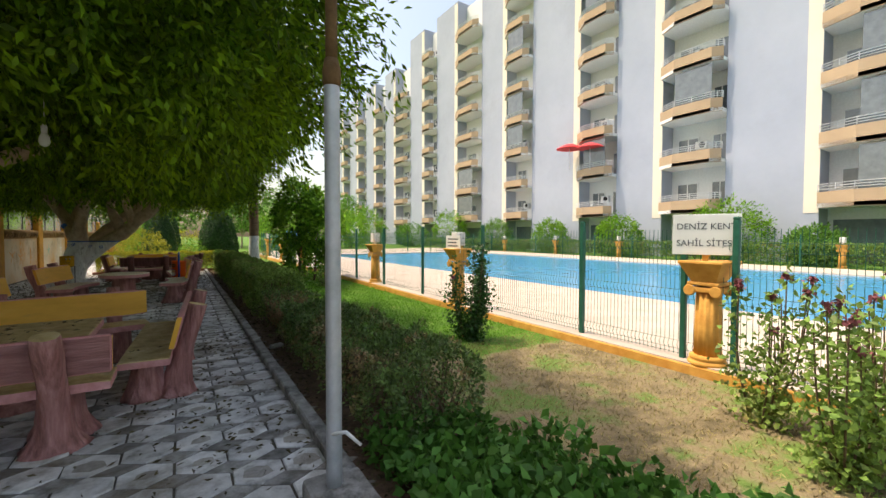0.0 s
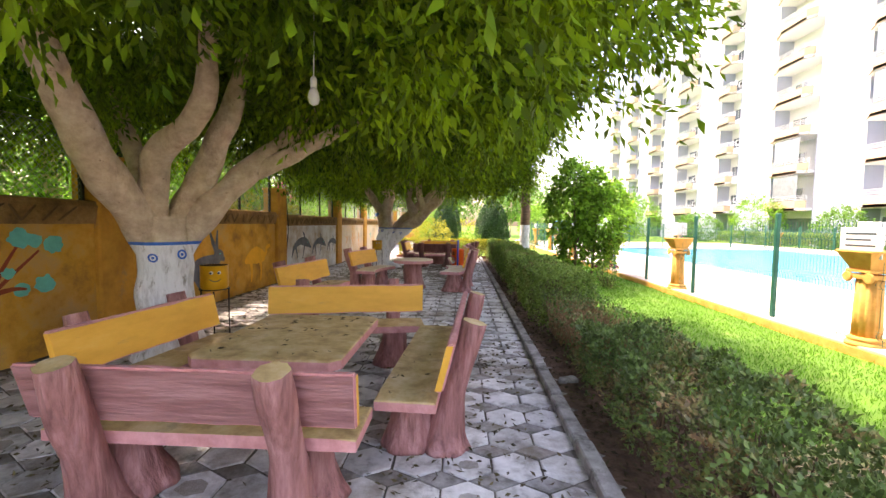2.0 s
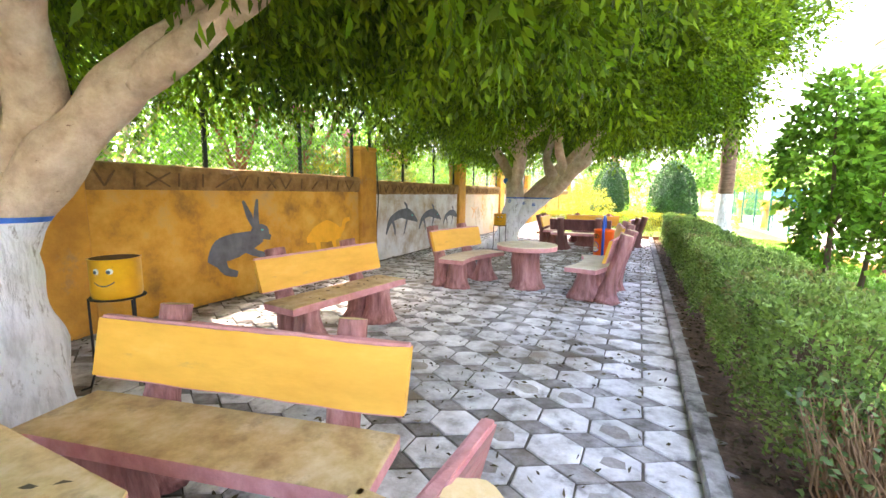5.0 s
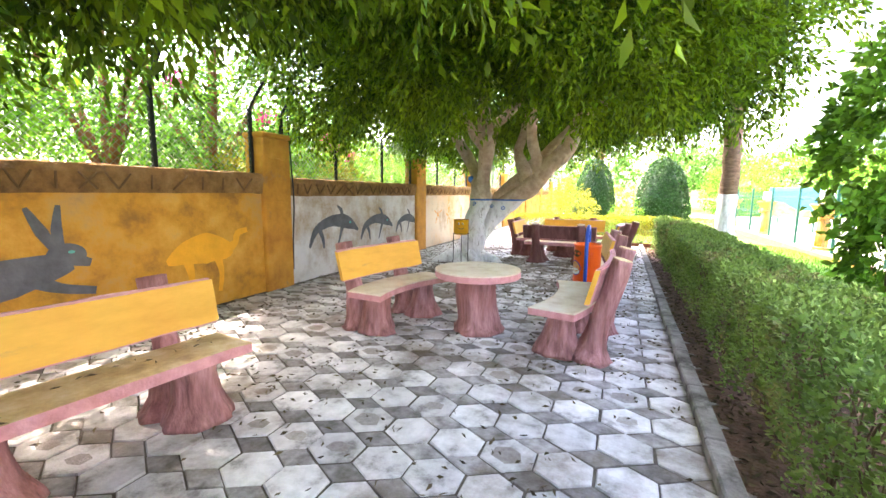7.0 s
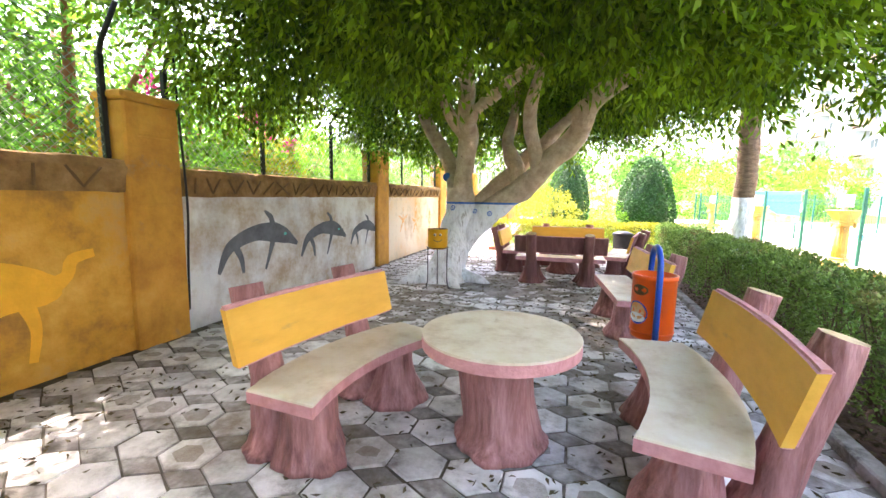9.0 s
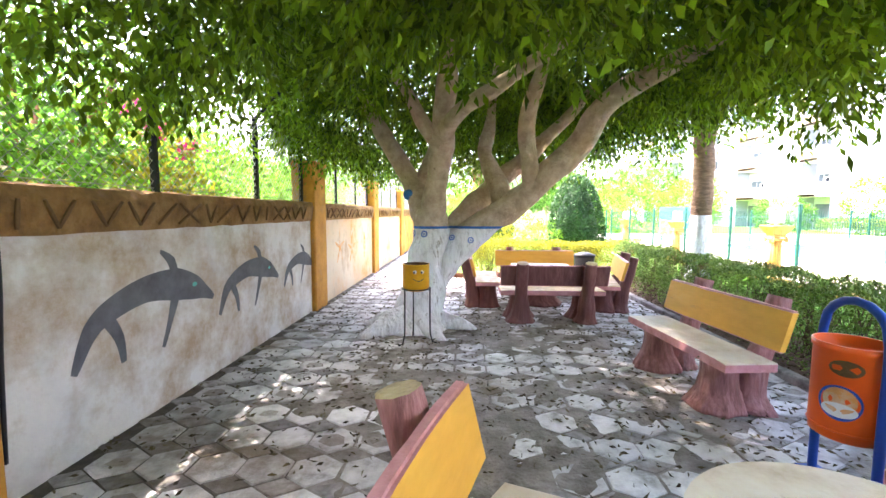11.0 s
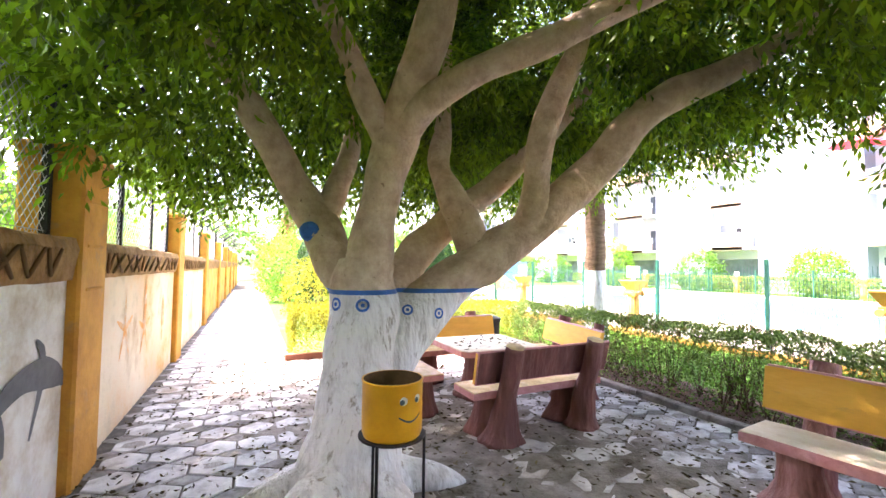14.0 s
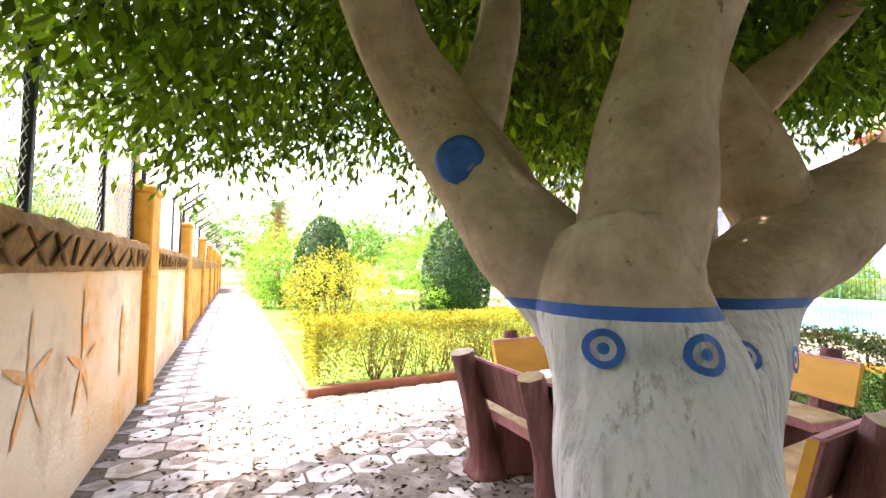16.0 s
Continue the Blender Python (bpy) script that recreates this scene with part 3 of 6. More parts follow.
def hedge_block(name, lo, hi, label, mat, density, leaf=0.035, seed=3, stems=True, rough=0.05, group="", twigs=9, twig_mat=None):
    """A clipped hedge: leaves over an uneven block, with twigs showing below."""
    t = thing(name, (0, 0, 0), label, "hedge", group)
    rng = np.random.default_rng(seed)
    lo, hi = np.array(lo, float), np.array(hi, float)
    s = hi - lo
    areas = np.array([s[1] * s[2]] * 2 + [s[0] * s[2]] * 2 + [s[0] * s[1]])
    n = int(areas.sum() * density)
    which = rng.choice(5, n, p=areas / areas.sum())
    u = rng.uniform(size=(n, 3))
    o = np.zeros((n, 3))
    for k, (ax, val) in enumerate(((0, 0.0), (0, 1.0), (1, 0.0), (1, 1.0), (2, 1.0))):
        m = which == k
        u[m, ax] = val
        o[m, ax] = val * 2 - 1
    p = lo + u * s
    bump = np.array([noise.noise(Vector(q) * 2.3) + 0.6 * noise.noise(Vector(q) * 6) for q in p[:: 1]])[:, None] if n < 400000 else 0
    p = p + o * (rough * 1.6 * bump - np.abs(rng.normal(size=(n, 1))) * 0.05)
    # thin out towards the ground, where the stems show
    keep = rng.uniform(size=n) < np.clip((p[:, 2] - lo[2]) / (0.45 * s[2]) + 0.12, 0.1, 1)
    p, o = p[keep], o[keep]
    leaves("foliage", p, o * 0.6 + rng.normal(size=p.shape) * 0.8 + np.array([0, 0, 0.35]), leaf, leaf * 0.55, mat, t, rng=rng)
    if stems:
        bm = bmesh.new()
        for k in range(int(max(s[0], s[1]) * twigs)):
            x, y = rng.uniform(lo[0] + 0.15 * s[0], hi[0] - 0.15 * s[0]), rng.uniform(lo[1] + 0.05, hi[1] - 0.05)
            for _ in range(4):
                e = Vector((np.clip(x + rng.normal() * 0.16, lo[0], hi[0]), np.clip(y + rng.normal() * 0.16, lo[1], hi[1]), lo[2] + s[2] * rng.uniform(0.6, 0.95)))
                b = Vector((x, y, lo[2] - 0.02))
                tube(bm, [b, b.lerp(e, 0.5) + Vector(rng.normal(size=3) * 0.03), e], [0.009, 0.006, 0.003], 4, ends=False)
        part("undergrowth", bm, twig_mat or M_TWIG, t)
    return t


def cone_shrub(at, h, r, label, n, seed):
    """A tall clipped shrub, bullet-shaped."""
    t = thing("clipped_shrub", (0, 0, 0), label, "shrub", "clipped shrubs")
    rng = np.random.default_rng(seed)
    z = rng.uniform(0, 1, n) ** 0.9
    a = rng.uniform(0, 2 * np.pi, n)
    prof = r * np.sqrt(np.clip(1 - (np.clip(z - 0.25, 0, 1) / 0.75) ** 2.0, 0, 1)) * (0.86 + 0.14 * np.clip(z / 0.25, 0, 1))
    rr = prof * (1 + 0.03 * np.sin(a * 5 + z * 9)) - np.abs(rng.normal(size=n)) * 0.04
    p = np.stack([at[0] + rr * np.cos(a), at[1] + rr * np.sin(a), at[2] + 0.05 + z * h], 1)
    o = np.stack([np.cos(a), np.sin(a), 0.2 + 0 * a], 1)
    leaves("foliage", p, o * 0.7 + rng.normal(size=p.shape) * 0.6 + np.array([0, 0, -0.5]), 0.085, 0.055, M_IVY, t, rng=rng)
    bm = bmesh.new()
    lathe(bm, [(0.07, -0.02), (0.06, h * 0.5), (0.02, h * 0.9)], 8, m=Matrix.Translation(at))
    lathe(bm, [(r * 0.7, 0.1), (r * 0.82, h * 0.25), (r * 0.72, h * 0.55), (r * 0.35, h * 0.85), (0.05, h * 0.93)], 14, m=Matrix.Translation(at))
    part("inner_mass", bm, M_IVY, t, "dense dark twigs inside")
    return t

# ---- the large structure ----
WALL_X, KERB_X = -4.17, 1.45
PIL_Y = [-2.5, 2.75, 8.0, 13.25, 18.4, 22.75, 27.3, 32.2, 36.8, 41.4, 46.0, 51.0]

bm = bmesh.new()
bmesh.ops.create_grid(bm, x_segments=1, y_segments=1, size=400)
bmesh.ops.translate(bm, verts=bm.verts, vec=(0, 0, -0.06))
setting("ground", bm, M_LAWN, "wide ground of grass and soil", "ground")
bm = bmesh.new()
box(bm, (WALL_X, -8, -0.1), (KERB_X, 21.85, -0.012))
box(bm, (WALL_X, 21.85, -0.1), (-2.42, 60, -0.012))
terrace = setting("pavement", bm, M_JOINT, "dark soil-filled joints under hexagonal paving", "pavement")
bm = bmesh.new()
box(bm, (KERB_X + 0.125, -8, -0.1), (2.75, 22.2, -0.01))
setting("soil_bed", bm, M_SOIL, "dark bare soil of the hedge bed", "soil bed")
bm = bmesh.new()
n = 40
vs = [[bm.verts.new((2.75 + (5.55 - 2.75) * i / 12, -8 + 32 * j / n, 0.0 + 0.03 * noise.noise(Vector((i * 0.7, j * 0.5, 0))))) for j in range(n + 1)] for i in range(13)]
for i in range(12):
    for j in range(n):
        bm.faces.new((vs[i][j], vs[i + 1][j], vs[i + 1][j + 1], vs[i][j + 1]))
for f in bm.faces:
    f.material_index = 1 if f.calc_center_median().y + 1.2 * noise.noise(f.calc_center_median() * 0.9) < 4.7 else 0
setting("lawn", bm, [M_LAWN, M_DRYSOIL], "patchy lawn between hedge and pool fence", "lawn", True)

# kerb stones
kerb = tagged(new("kerb"), "weathered concrete kerb along the paving", "kerb", "", "structure")
bm = bmesh.new()
box(bm, (0, 0.006, -0.08), (0.115, 0.794, 0.075), 0.012)
me = bpy.data.meshes.new("kerb_stone")
bm.to_mesh(me)
bm.free()
me.materials.append(M_KERB)
for k in range(34):
    o = new("kerb_stone", me)
    o.parent = kerb
    o.matrix_world = pose(KERB_X + random.uniform(-0.006, 0.006), -5 + 0.8 * k, random.uniform(-0.008, 0.006), random.uniform(-0.4, 0.4), 0, random.uniform(-0.4, 0.4))

# boundary wall with coping and pilasters
for k, (a, b) in enumerate(zip(PIL_Y, PIL_Y[1:])):
    bm = bmesh.new()
    h = 1.54 if a < 13 else 1.49
    box(bm, (WALL_X - 0.22, a, -0.1), (WALL_X, b, h))
    w = setting("wall_west_%d" % (k + 1), bm, M_WHITEWALL if 13 < a < 18 else M_CREAMWALL if 18 < a < 24 else M_ORANGE, "faded white boundary wall panel with painted animals" if 13 < a < 24 else "weathered orange boundary wall panel", "wall")
    bm = bmesh.new()
    n = 30
    rows = []
    for i in range(n + 1):
        y = a + (b - a) * i / n
        j = [0.03 * noise.noise(Vector((y * 4, s, k))) for s in range(5)]
        rows.append([bm.verts.new(p) for p in ((WALL_X - 0.2, y, h), (WALL_X - 0.26, y, h + 0.16 + j[0]), (WALL_X - 0.14, y, h + 0.29 + j[1]), (WALL_X + 0.04, y, h + 0.27 + j[2]), (WALL_X + 0.065 + j[3] * 0.5, y, h + 0.2), (WALL_X + 0.03, y, h - 0.02 + j[4] * 0.4))])
    for r, s in zip(rows, rows[1:]):
        for i in range(6):
            bm.faces.new((r[i], s[i], s[(i + 1) % 6], r[(i + 1) % 6]))
    bmesh.ops.recalc_face_normals(bm, faces=bm.faces)
    part("coping", bm, M_COPE, w, "rough brown-stained concrete coping")
for y in PIL_Y:
    p = tagged(new("pilaster"), "ochre-painted pilaster of the boundary wall", "pilaster", "wall pilasters", "structure")
    bm = bmesh.new()
    box(bm, (WALL_X - 0.3, y - 0.28, -0.1), (WALL_X + 0.075, y + 0.28, 2.36), 0.02)
    part("shaft", bm, M_PILASTER, p)
    bm = bmesh.new()
    box(bm, (WALL_X - 0.32, y - 0.30, 2.36), (WALL_X + 0.095, y + 0.30, 2.44), 0.02)
    part("cap", bm, M_PILASTER, p)
    for z in (1.4, 1.72, 2.05):
        bm = bmesh.new()
        box(bm, (WALL_X + 0.055, y - 0.17, z - 0.012), (WALL_X + 0.083, y + 0.17, z + 0.012), 0.006)
        part("moulding", bm, M_PILASTER, p)

# ---- paving: squat hexagons point to point in straight rows, small dark rhombs between ----
HEX_W, HEX_L, HEX_E = 0.3265, 0.352, 0.168     # across the flats, point to point, length of the side edges
HEX_X, HEX_Y = 0.357, 9.76


def paver(name, outline, worn, mats, chip=0.0):
    """One cast tile, top edge chamfered, with an optional worn patch in the middle."""
    bm = bmesh.new()
    rings = []
    for k, z in ((0.955, -0.03), (0.955, -0.007), (0.91, 0.0)):
        rings.append([bm.verts.new((x * k, y * k, z)) for x, y in outline])
    n = len(outline)
    if worn:
        rings.append([bm.verts.new((worn * x * (1 + 0.25 * math.sin(5 * q + chip)), worn * y * (1 + 0.2 * math.cos(4 * q + chip)), -0.004)) for q, (x, y) in enumerate(outline)])
    for a, b in zip(rings, rings[1:]):
        for k in range(n):
            bm.faces.new((a[k], a[(k + 1) % n], b[(k + 1) % n], b[k]))
    bm.faces.new(rings[-1]).material_index = 1 if worn else 0
    me = bpy.data.meshes.new(name)
    bm.to_mesh(me)
    bm.free()
    for m in mats:
        me.materials.append(m)
    return me


def by_island(mat):
    """The same material, varied by loose piece instead of by object."""
    m = mat.copy()
    for nd in list(m.node_tree.nodes):
        if nd.type == "OBJECT_INFO":
            g = m.node_tree.nodes.new("ShaderNodeNewGeometry")
            for l in list(nd.outputs["Random"].links):
                m.node_tree.links.new(g.outputs["Random Per Island"], l.to_socket)
    return m


HX, HP, HE = HEX_W / 2, HEX_L / 2, HEX_E / 2
HEX_O = [(HX, -HE), (HX, HE), (0, HP), (-HX, HE), (-HX, -HE), (0, -HP)]
RHO_O = [(HX, 0), (0, HP - HE), (-HX, 0), (0, HE - HP)]
PAVERS = [paver("hex_tile", HEX_O, 0, [M_TILE]), paver("hex_tile", HEX_O, 0.5, [M_TILE, M_TILEWORN], 0.4), paver("hex_tile", HEX_O, 0.38, [M_TILE, M_TILEWORN], 1.9),
          paver("rhomb_tile", RHO_O, 0, [M_RHOMB])]
PV = [(np.array([v.co[:] for v in me.vertices]), [(tuple(p.vertices), p.material_index) for p in me.polygons]) for me in PAVERS]
near, rest_v, rest_f, rest_m, base = 0, [], [], [], 0
prng = random.Random(31)
col = 3
while HEX_X + col * HEX_W > WALL_X - 0.1:
    x = HEX_X + col * HEX_W
    row = -49
    while HEX_Y + row * HEX_L < 44:
        y = HEX_Y + row * HEX_L
        for half, kind in ((0, prng.choice((0, 0, 0, 0, 0, 1, 2))), (0.5, 3)):
            px, py = x + half * HEX_W, y + half * HEX_L
            if px > KERB_X + 0.12 or px < WALL_X or not (py < 21.8 or px < -2.45):
                continue
            m = pose(px + prng.uniform(-0.004, 0.004), py + prng.uniform(-0.004, 0.004), prng.uniform(-0.004, 0.003) - (0.004 if kind == 3 else 0), prng.uniform(-1, 1), prng.uniform(-1, 1), prng.uniform(-1.5, 1.5))
            # the stretch of plan walked closest
            line = 0.9 - 0.33 * max(0, py - 8.5)
            if near < 300 and 5.0 < py < 18.5 and abs(px - line) < 0.55:
                o = new(PAVERS[kind].name.split(".")[0], PAVERS[kind])
                o.matrix_world = m
                o.parent = terrace
                near += 1
                continue
            vv, ff = PV[kind]
            rest_v.append(vv @ np.array(m.to_3x3()).T + np.array(m.translation))
            rest_f += [tuple(base + i for i in f) for f, _ in ff]
            rest_m += [2 if kind == 3 else mi for _, mi in ff]
            base += len(vv)
        row += 1
    col -= 1
me = bpy.data.meshes.new("paving_tiles")
me.from_pydata(np.concatenate(rest_v).tolist(), [], rest_f)
for m in (M_TILE, M_TILEWORN, M_RHOMB):
    me.materials.append(by_island(m))
me.polygons.foreach_set("material_index", rest_m)
o = new("paving_tiles", me)
o.parent = terrace
tagged(o, "grey hexagonal paving tiles with small dark rhombs between", "", "", "stuff")

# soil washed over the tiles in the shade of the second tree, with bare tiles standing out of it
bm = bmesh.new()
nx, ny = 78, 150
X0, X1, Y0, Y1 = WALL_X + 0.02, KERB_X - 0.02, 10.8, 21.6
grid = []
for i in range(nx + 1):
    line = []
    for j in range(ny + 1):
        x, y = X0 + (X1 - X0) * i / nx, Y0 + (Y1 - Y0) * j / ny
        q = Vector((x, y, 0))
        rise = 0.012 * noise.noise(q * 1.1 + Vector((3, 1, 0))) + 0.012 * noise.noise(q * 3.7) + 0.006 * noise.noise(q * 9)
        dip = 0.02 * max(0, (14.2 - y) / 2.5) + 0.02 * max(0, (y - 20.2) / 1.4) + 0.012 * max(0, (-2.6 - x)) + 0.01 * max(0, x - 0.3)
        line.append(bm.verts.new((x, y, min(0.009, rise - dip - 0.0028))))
    grid.append(line)
for i in range(nx):
    for j in range(ny):
        bm.faces.new((grid[i][j], grid[i + 1][j], grid[i + 1][j + 1], grid[i][j + 1]))
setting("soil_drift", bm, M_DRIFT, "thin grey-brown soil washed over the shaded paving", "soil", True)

# ---- benches and tables ----
LB = "pinkish-brown rustic concrete bench with a yellow plank back"


def bench_at(x, y, face, **kw):
    """Stands a bench with its seat's middle at x, y; face: the way its front looks, in degrees from +x; s: its size."""
    return bench(pose(x, y, 0, 0, 0, face - 90) @ Matrix.Scale(kw.pop("s", 1.0), 4), kw.pop("label", LB), kw.pop("group", "benches round the square table"), **kw)


bench_at(-0.77, 4.79, 90, w=1.72, seed=1.1, label="rustic concrete bench with its bark-textured back showing")
bench_at(-1.71, 5.8, -6, w=1.5, seed=2.3)
bench_at(-0.65, 7.05, -78, w=1.72, seed=3.7)
bench_at(0.33, 6.07, 177, w=2.0, seed=4.9)
rect_table((-0.72, 5.87, 0, 0, 0, 0), "square rustic table with a worn yellow slab top", 1.08, 1.36, 0.66)
bench_at(-1.8, 9.49, -7, w=1.58, s=1.05, seed=5.2, group="benches along the wall", label="pinkish-brown rustic bench with a worn pink-edged seat")
bench_at(-1.545, 12.5, -12, w=1.26, bend=0.12, s=1.08, seat_mat=M_SEATPALE, seed=6.6, group="curved benches round the round table", label="curved rustic bench with a pale worn seat and yellow back")
bench_at(0.52, 12.7, 177, w=1.34, bend=0.12, s=1.08, seat_mat=M_SEATPALE, seed=7.4, group="curved benches round the round table", label="curved rustic bench with a pale worn seat and yellow back")
round_table((-0.55, 12.58, 0), "round rustic table with a pale top and pink edge", 0.48, 0.71)
bench_at(0.45, 15.5, 186, s=1.04, w=1.44, seat_mat=M_SEATPALE, seed=8.8, group="benches along the hedge", label="rustic bench with a yellow plank back beside the hedge")
G3 = "benches round the far table"
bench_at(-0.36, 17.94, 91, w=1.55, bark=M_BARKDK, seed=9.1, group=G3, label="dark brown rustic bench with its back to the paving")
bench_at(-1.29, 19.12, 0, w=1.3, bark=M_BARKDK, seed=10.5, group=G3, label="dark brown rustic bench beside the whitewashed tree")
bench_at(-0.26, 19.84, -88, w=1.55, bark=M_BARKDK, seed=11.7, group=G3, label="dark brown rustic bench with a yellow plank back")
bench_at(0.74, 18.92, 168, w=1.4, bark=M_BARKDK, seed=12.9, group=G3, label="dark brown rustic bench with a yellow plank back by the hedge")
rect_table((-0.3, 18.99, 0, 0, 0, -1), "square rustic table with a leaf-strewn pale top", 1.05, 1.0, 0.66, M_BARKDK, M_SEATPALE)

# ---- trees ----
TREE1_Y = 0.07
TREE1 = [
    ([(-2.74, 7.05, -0.08), (-2.74, 7.05, 0.1), (-2.74, 7.05, 0.5), (-2.74, 7.04, 1.0), (-2.75, 7.03, 1.3), (-2.78, 7.03, 1.6)], [0.42, 0.35, 0.28, 0.265, 0.29, 0.28]),
    ([(-2.76, 7.0, 1.05), (-2.85, 6.82, 1.55), (-2.85, 6.3, 2.12), (-2.75, 5.85, 2.65), (-2.6, 5.3, 3.2), (-2.4, 4.6, 4.0)], [0.16, 0.19, 0.17, 0.14, 0.11, 0.05]),
    ([(-2.76, 7.0, 1.2), (-2.8, 6.88, 1.7), (-2.62, 6.75, 2.22), (-2.05, 6.5, 2.58), (-1.7, 6.2, 3.0), (-1.4, 5.8, 3.7)], [0.19, 0.16, 0.14, 0.12, 0.09, 0.04]),
    ([(-2.68, 7.05, 1.35), (-2.6, 7.25, 1.85), (-2.22, 7.12, 2.42), (-1.95, 7.05, 2.9), (-1.7, 7.0, 3.8)], [0.2, 0.16, 0.135, 0.11, 0.05]),
    ([(-2.72, 7.05, 1.15), (-2.45, 7.25, 1.65), (-2.05, 7.5, 2.15), (-1.6, 7.85, 2.75), (-1.1, 8.2, 3.5), (-0.8, 8.4, 4.4)], [0.2, 0.17, 0.15, 0.11, 0.07, 0.03]),
    ([(-1.95, 7.55, 2.2), (-1.4, 7.7, 2.5), (-0.8, 7.85, 2.9), (-0.1, 8.1, 3.6), (0.4, 8.3, 4.4)], [0.11, 0.095, 0.08, 0.05, 0.02]),
    ([(-2.8, 7.08, 1.4), (-3.4, 7.5, 2.2), (-3.9, 7.8, 3.0), (-4.3, 8.2, 3.8)], [0.15, 0.13, 0.1, 0.05]),
]


TREE1 = [([(x, y + TREE1_Y, z) for x, y, z in pts], rad) for pts, rad in TREE1]


def low1(P):
    return 2.45 + 0.15 * np.sin(P[:, 0] * 3 + P[:, 1] * 2) + 0.95 * np.exp(-((P[:, 0] + 2.3) ** 2 + (P[:, 1] - 6.2) ** 2) / 6.0)


BL1 = [(-2.6, 7.0, 4.4, 3.6, 2.4), (-0.6, 5.6, 4.3, 2.8, 2.1), (-2.6, 4.0, 4.3, 2.9, 2.0), (-0.9, 8.2, 4.4, 2.6, 2.0), (-4.4, 6.6, 4.3, 2.4, 2.0), (-1.6, 10.3, 4.8, 2.1, 1.5), (0.3, 9.6, 4.8, 2.2, 1.5)]
T1 = broadleaf("ficus_tree", None, "large shady tree with whitewashed lower trunk and spreading limbs", TREE1, BL1, 40000, 19, 0.094, 0.035, M_LEAF, low=low1, seed=11, bunch=3, group="shade trees", paint=1.31, fine=0.06)
TREE2 = [
    ([(-2.32, 17.35, -0.08), (-2.31, 17.37, 0.08), (-2.27, 17.45, 0.4), (-2.22, 17.6, 0.85), (-2.17, 17.74, 1.3), (-2.15, 17.8, 1.6)], [0.52, 0.42, 0.33, 0.28, 0.27, 0.25]),
    ([(-2.45, 17.2, 0.12), (-2.7, 16.95, 0.07), (-2.95, 16.72, -0.03)], [0.22, 0.14, 0.06]),
    ([(-2.2, 17.15, 0.1), (-2.05, 16.95, 0.05), (-1.85, 16.75, -0.04)], [0.2, 0.12, 0.04]),
    ([(-2.5, 17.4, 0.12), (-2.85, 17.4, 0.05), (-3.1, 17.35, -0.03)], [0.2, 0.12, 0.05]),
    ([(-2.05, 17.4, 0.1), (-1.75, 17.35, 0.05), (-1.5, 17.3, -0.03)], [0.2, 0.12, 0.05]),
]


C3, S3 = math.cos(radians(4.5)), math.sin(radians(4.5))


def turned(x, y, *rest):
    """Turns the plan of the second tree a little about its trunk."""
    u, v = x + 2.0, y - 17.55
    return (-2.0 + u * C3 + v * S3, 17.47 - u * S3 + v * C3, *rest)


TREE2 = [([turned(*p) for p in pts], rad) for pts, rad in TREE2] + [
    ([(-2.14, 17.56, 0.55), (-1.94, 17.62, 0.92), (-1.55, 17.72, 1.3), (-1.02, 17.66, 1.7), (-0.66, 17.42, 2.03), (-0.2, 17.2, 2.5), (0.08, 16.82, 3.0), (0.7, 16.53, 3.33), (1.4, 16.3, 3.75), (2.2, 16.1, 4.3)], [0.17, 0.22, 0.22, 0.2, 0.18, 0.16, 0.14, 0.115, 0.08, 0.04]),
    ([(-0.76, 17.45, 1.95), (-0.82, 17.25, 2.25), (-0.9, 17.0, 2.75), (-0.78, 16.8, 3.3), (-0.55, 16.6, 4.2)], [0.14, 0.125, 0.11, 0.085, 0.03]),
    ([(-1.05, 17.7, 1.6), (-1.18, 17.8, 1.95), (-1.3, 17.92, 2.3), (-1.38, 18.0, 2.55), (-1.3, 18.1, 3.0), (-1.2, 18.2, 4.0)], [0.17, 0.16, 0.14, 0.11, 0.08, 0.03]),
    ([(-1.95, 17.85, 1.3), (-1.5, 18.2, 1.75), (-1.1, 18.1, 2.15), (-0.7, 18.0, 2.5), (-0.1, 17.8, 3.1), (0.5, 17.6, 3.9)], [0.18, 0.165, 0.145, 0.12, 0.08, 0.03]),
    ([(-2.13, 17.72, 1.35), (-2.12, 17.63, 1.75), (-2.08, 17.6, 2.15), (-1.98, 17.45, 2.6), (-1.95, 17.1, 3.0), (-1.9, 16.85, 3.4), (-1.8, 16.6, 4.0)], [0.2, 0.185, 0.17, 0.165, 0.14, 0.12, 0.06]),
    ([(-2.05, 17.5, 2.45), (-2.25, 17.35, 2.85), (-2.5, 17.3, 3.25), (-2.9, 17.2, 3.9)], [0.12, 0.1, 0.08, 0.03]),
    ([(-1.97, 17.35, 2.65), (-1.75, 16.85, 2.85), (-1.27, 16.35, 3.06), (-0.6, 15.9, 3.4), (0.1, 15.6, 4.0)], [0.13, 0.105, 0.09, 0.06, 0.02]),
    ([(-2.2, 17.8, 1.35), (-2.38, 18.05, 1.72), (-2.52, 18.24, 2.05), (-2.72, 18.28, 2.4), (-2.95, 18.25, 2.78), (-3.3, 18.3, 3.4), (-3.6, 18.4, 4.1)], [0.2, 0.18, 0.165, 0.15, 0.13, 0.09, 0.04]),
    ([(-2.45, 18.2, 1.95), (-2.3, 18.3, 2.35), (-2.15, 18.4, 2.8), (-2.0, 18.6, 3.6)], [0.13, 0.11, 0.09, 0.04]),
]


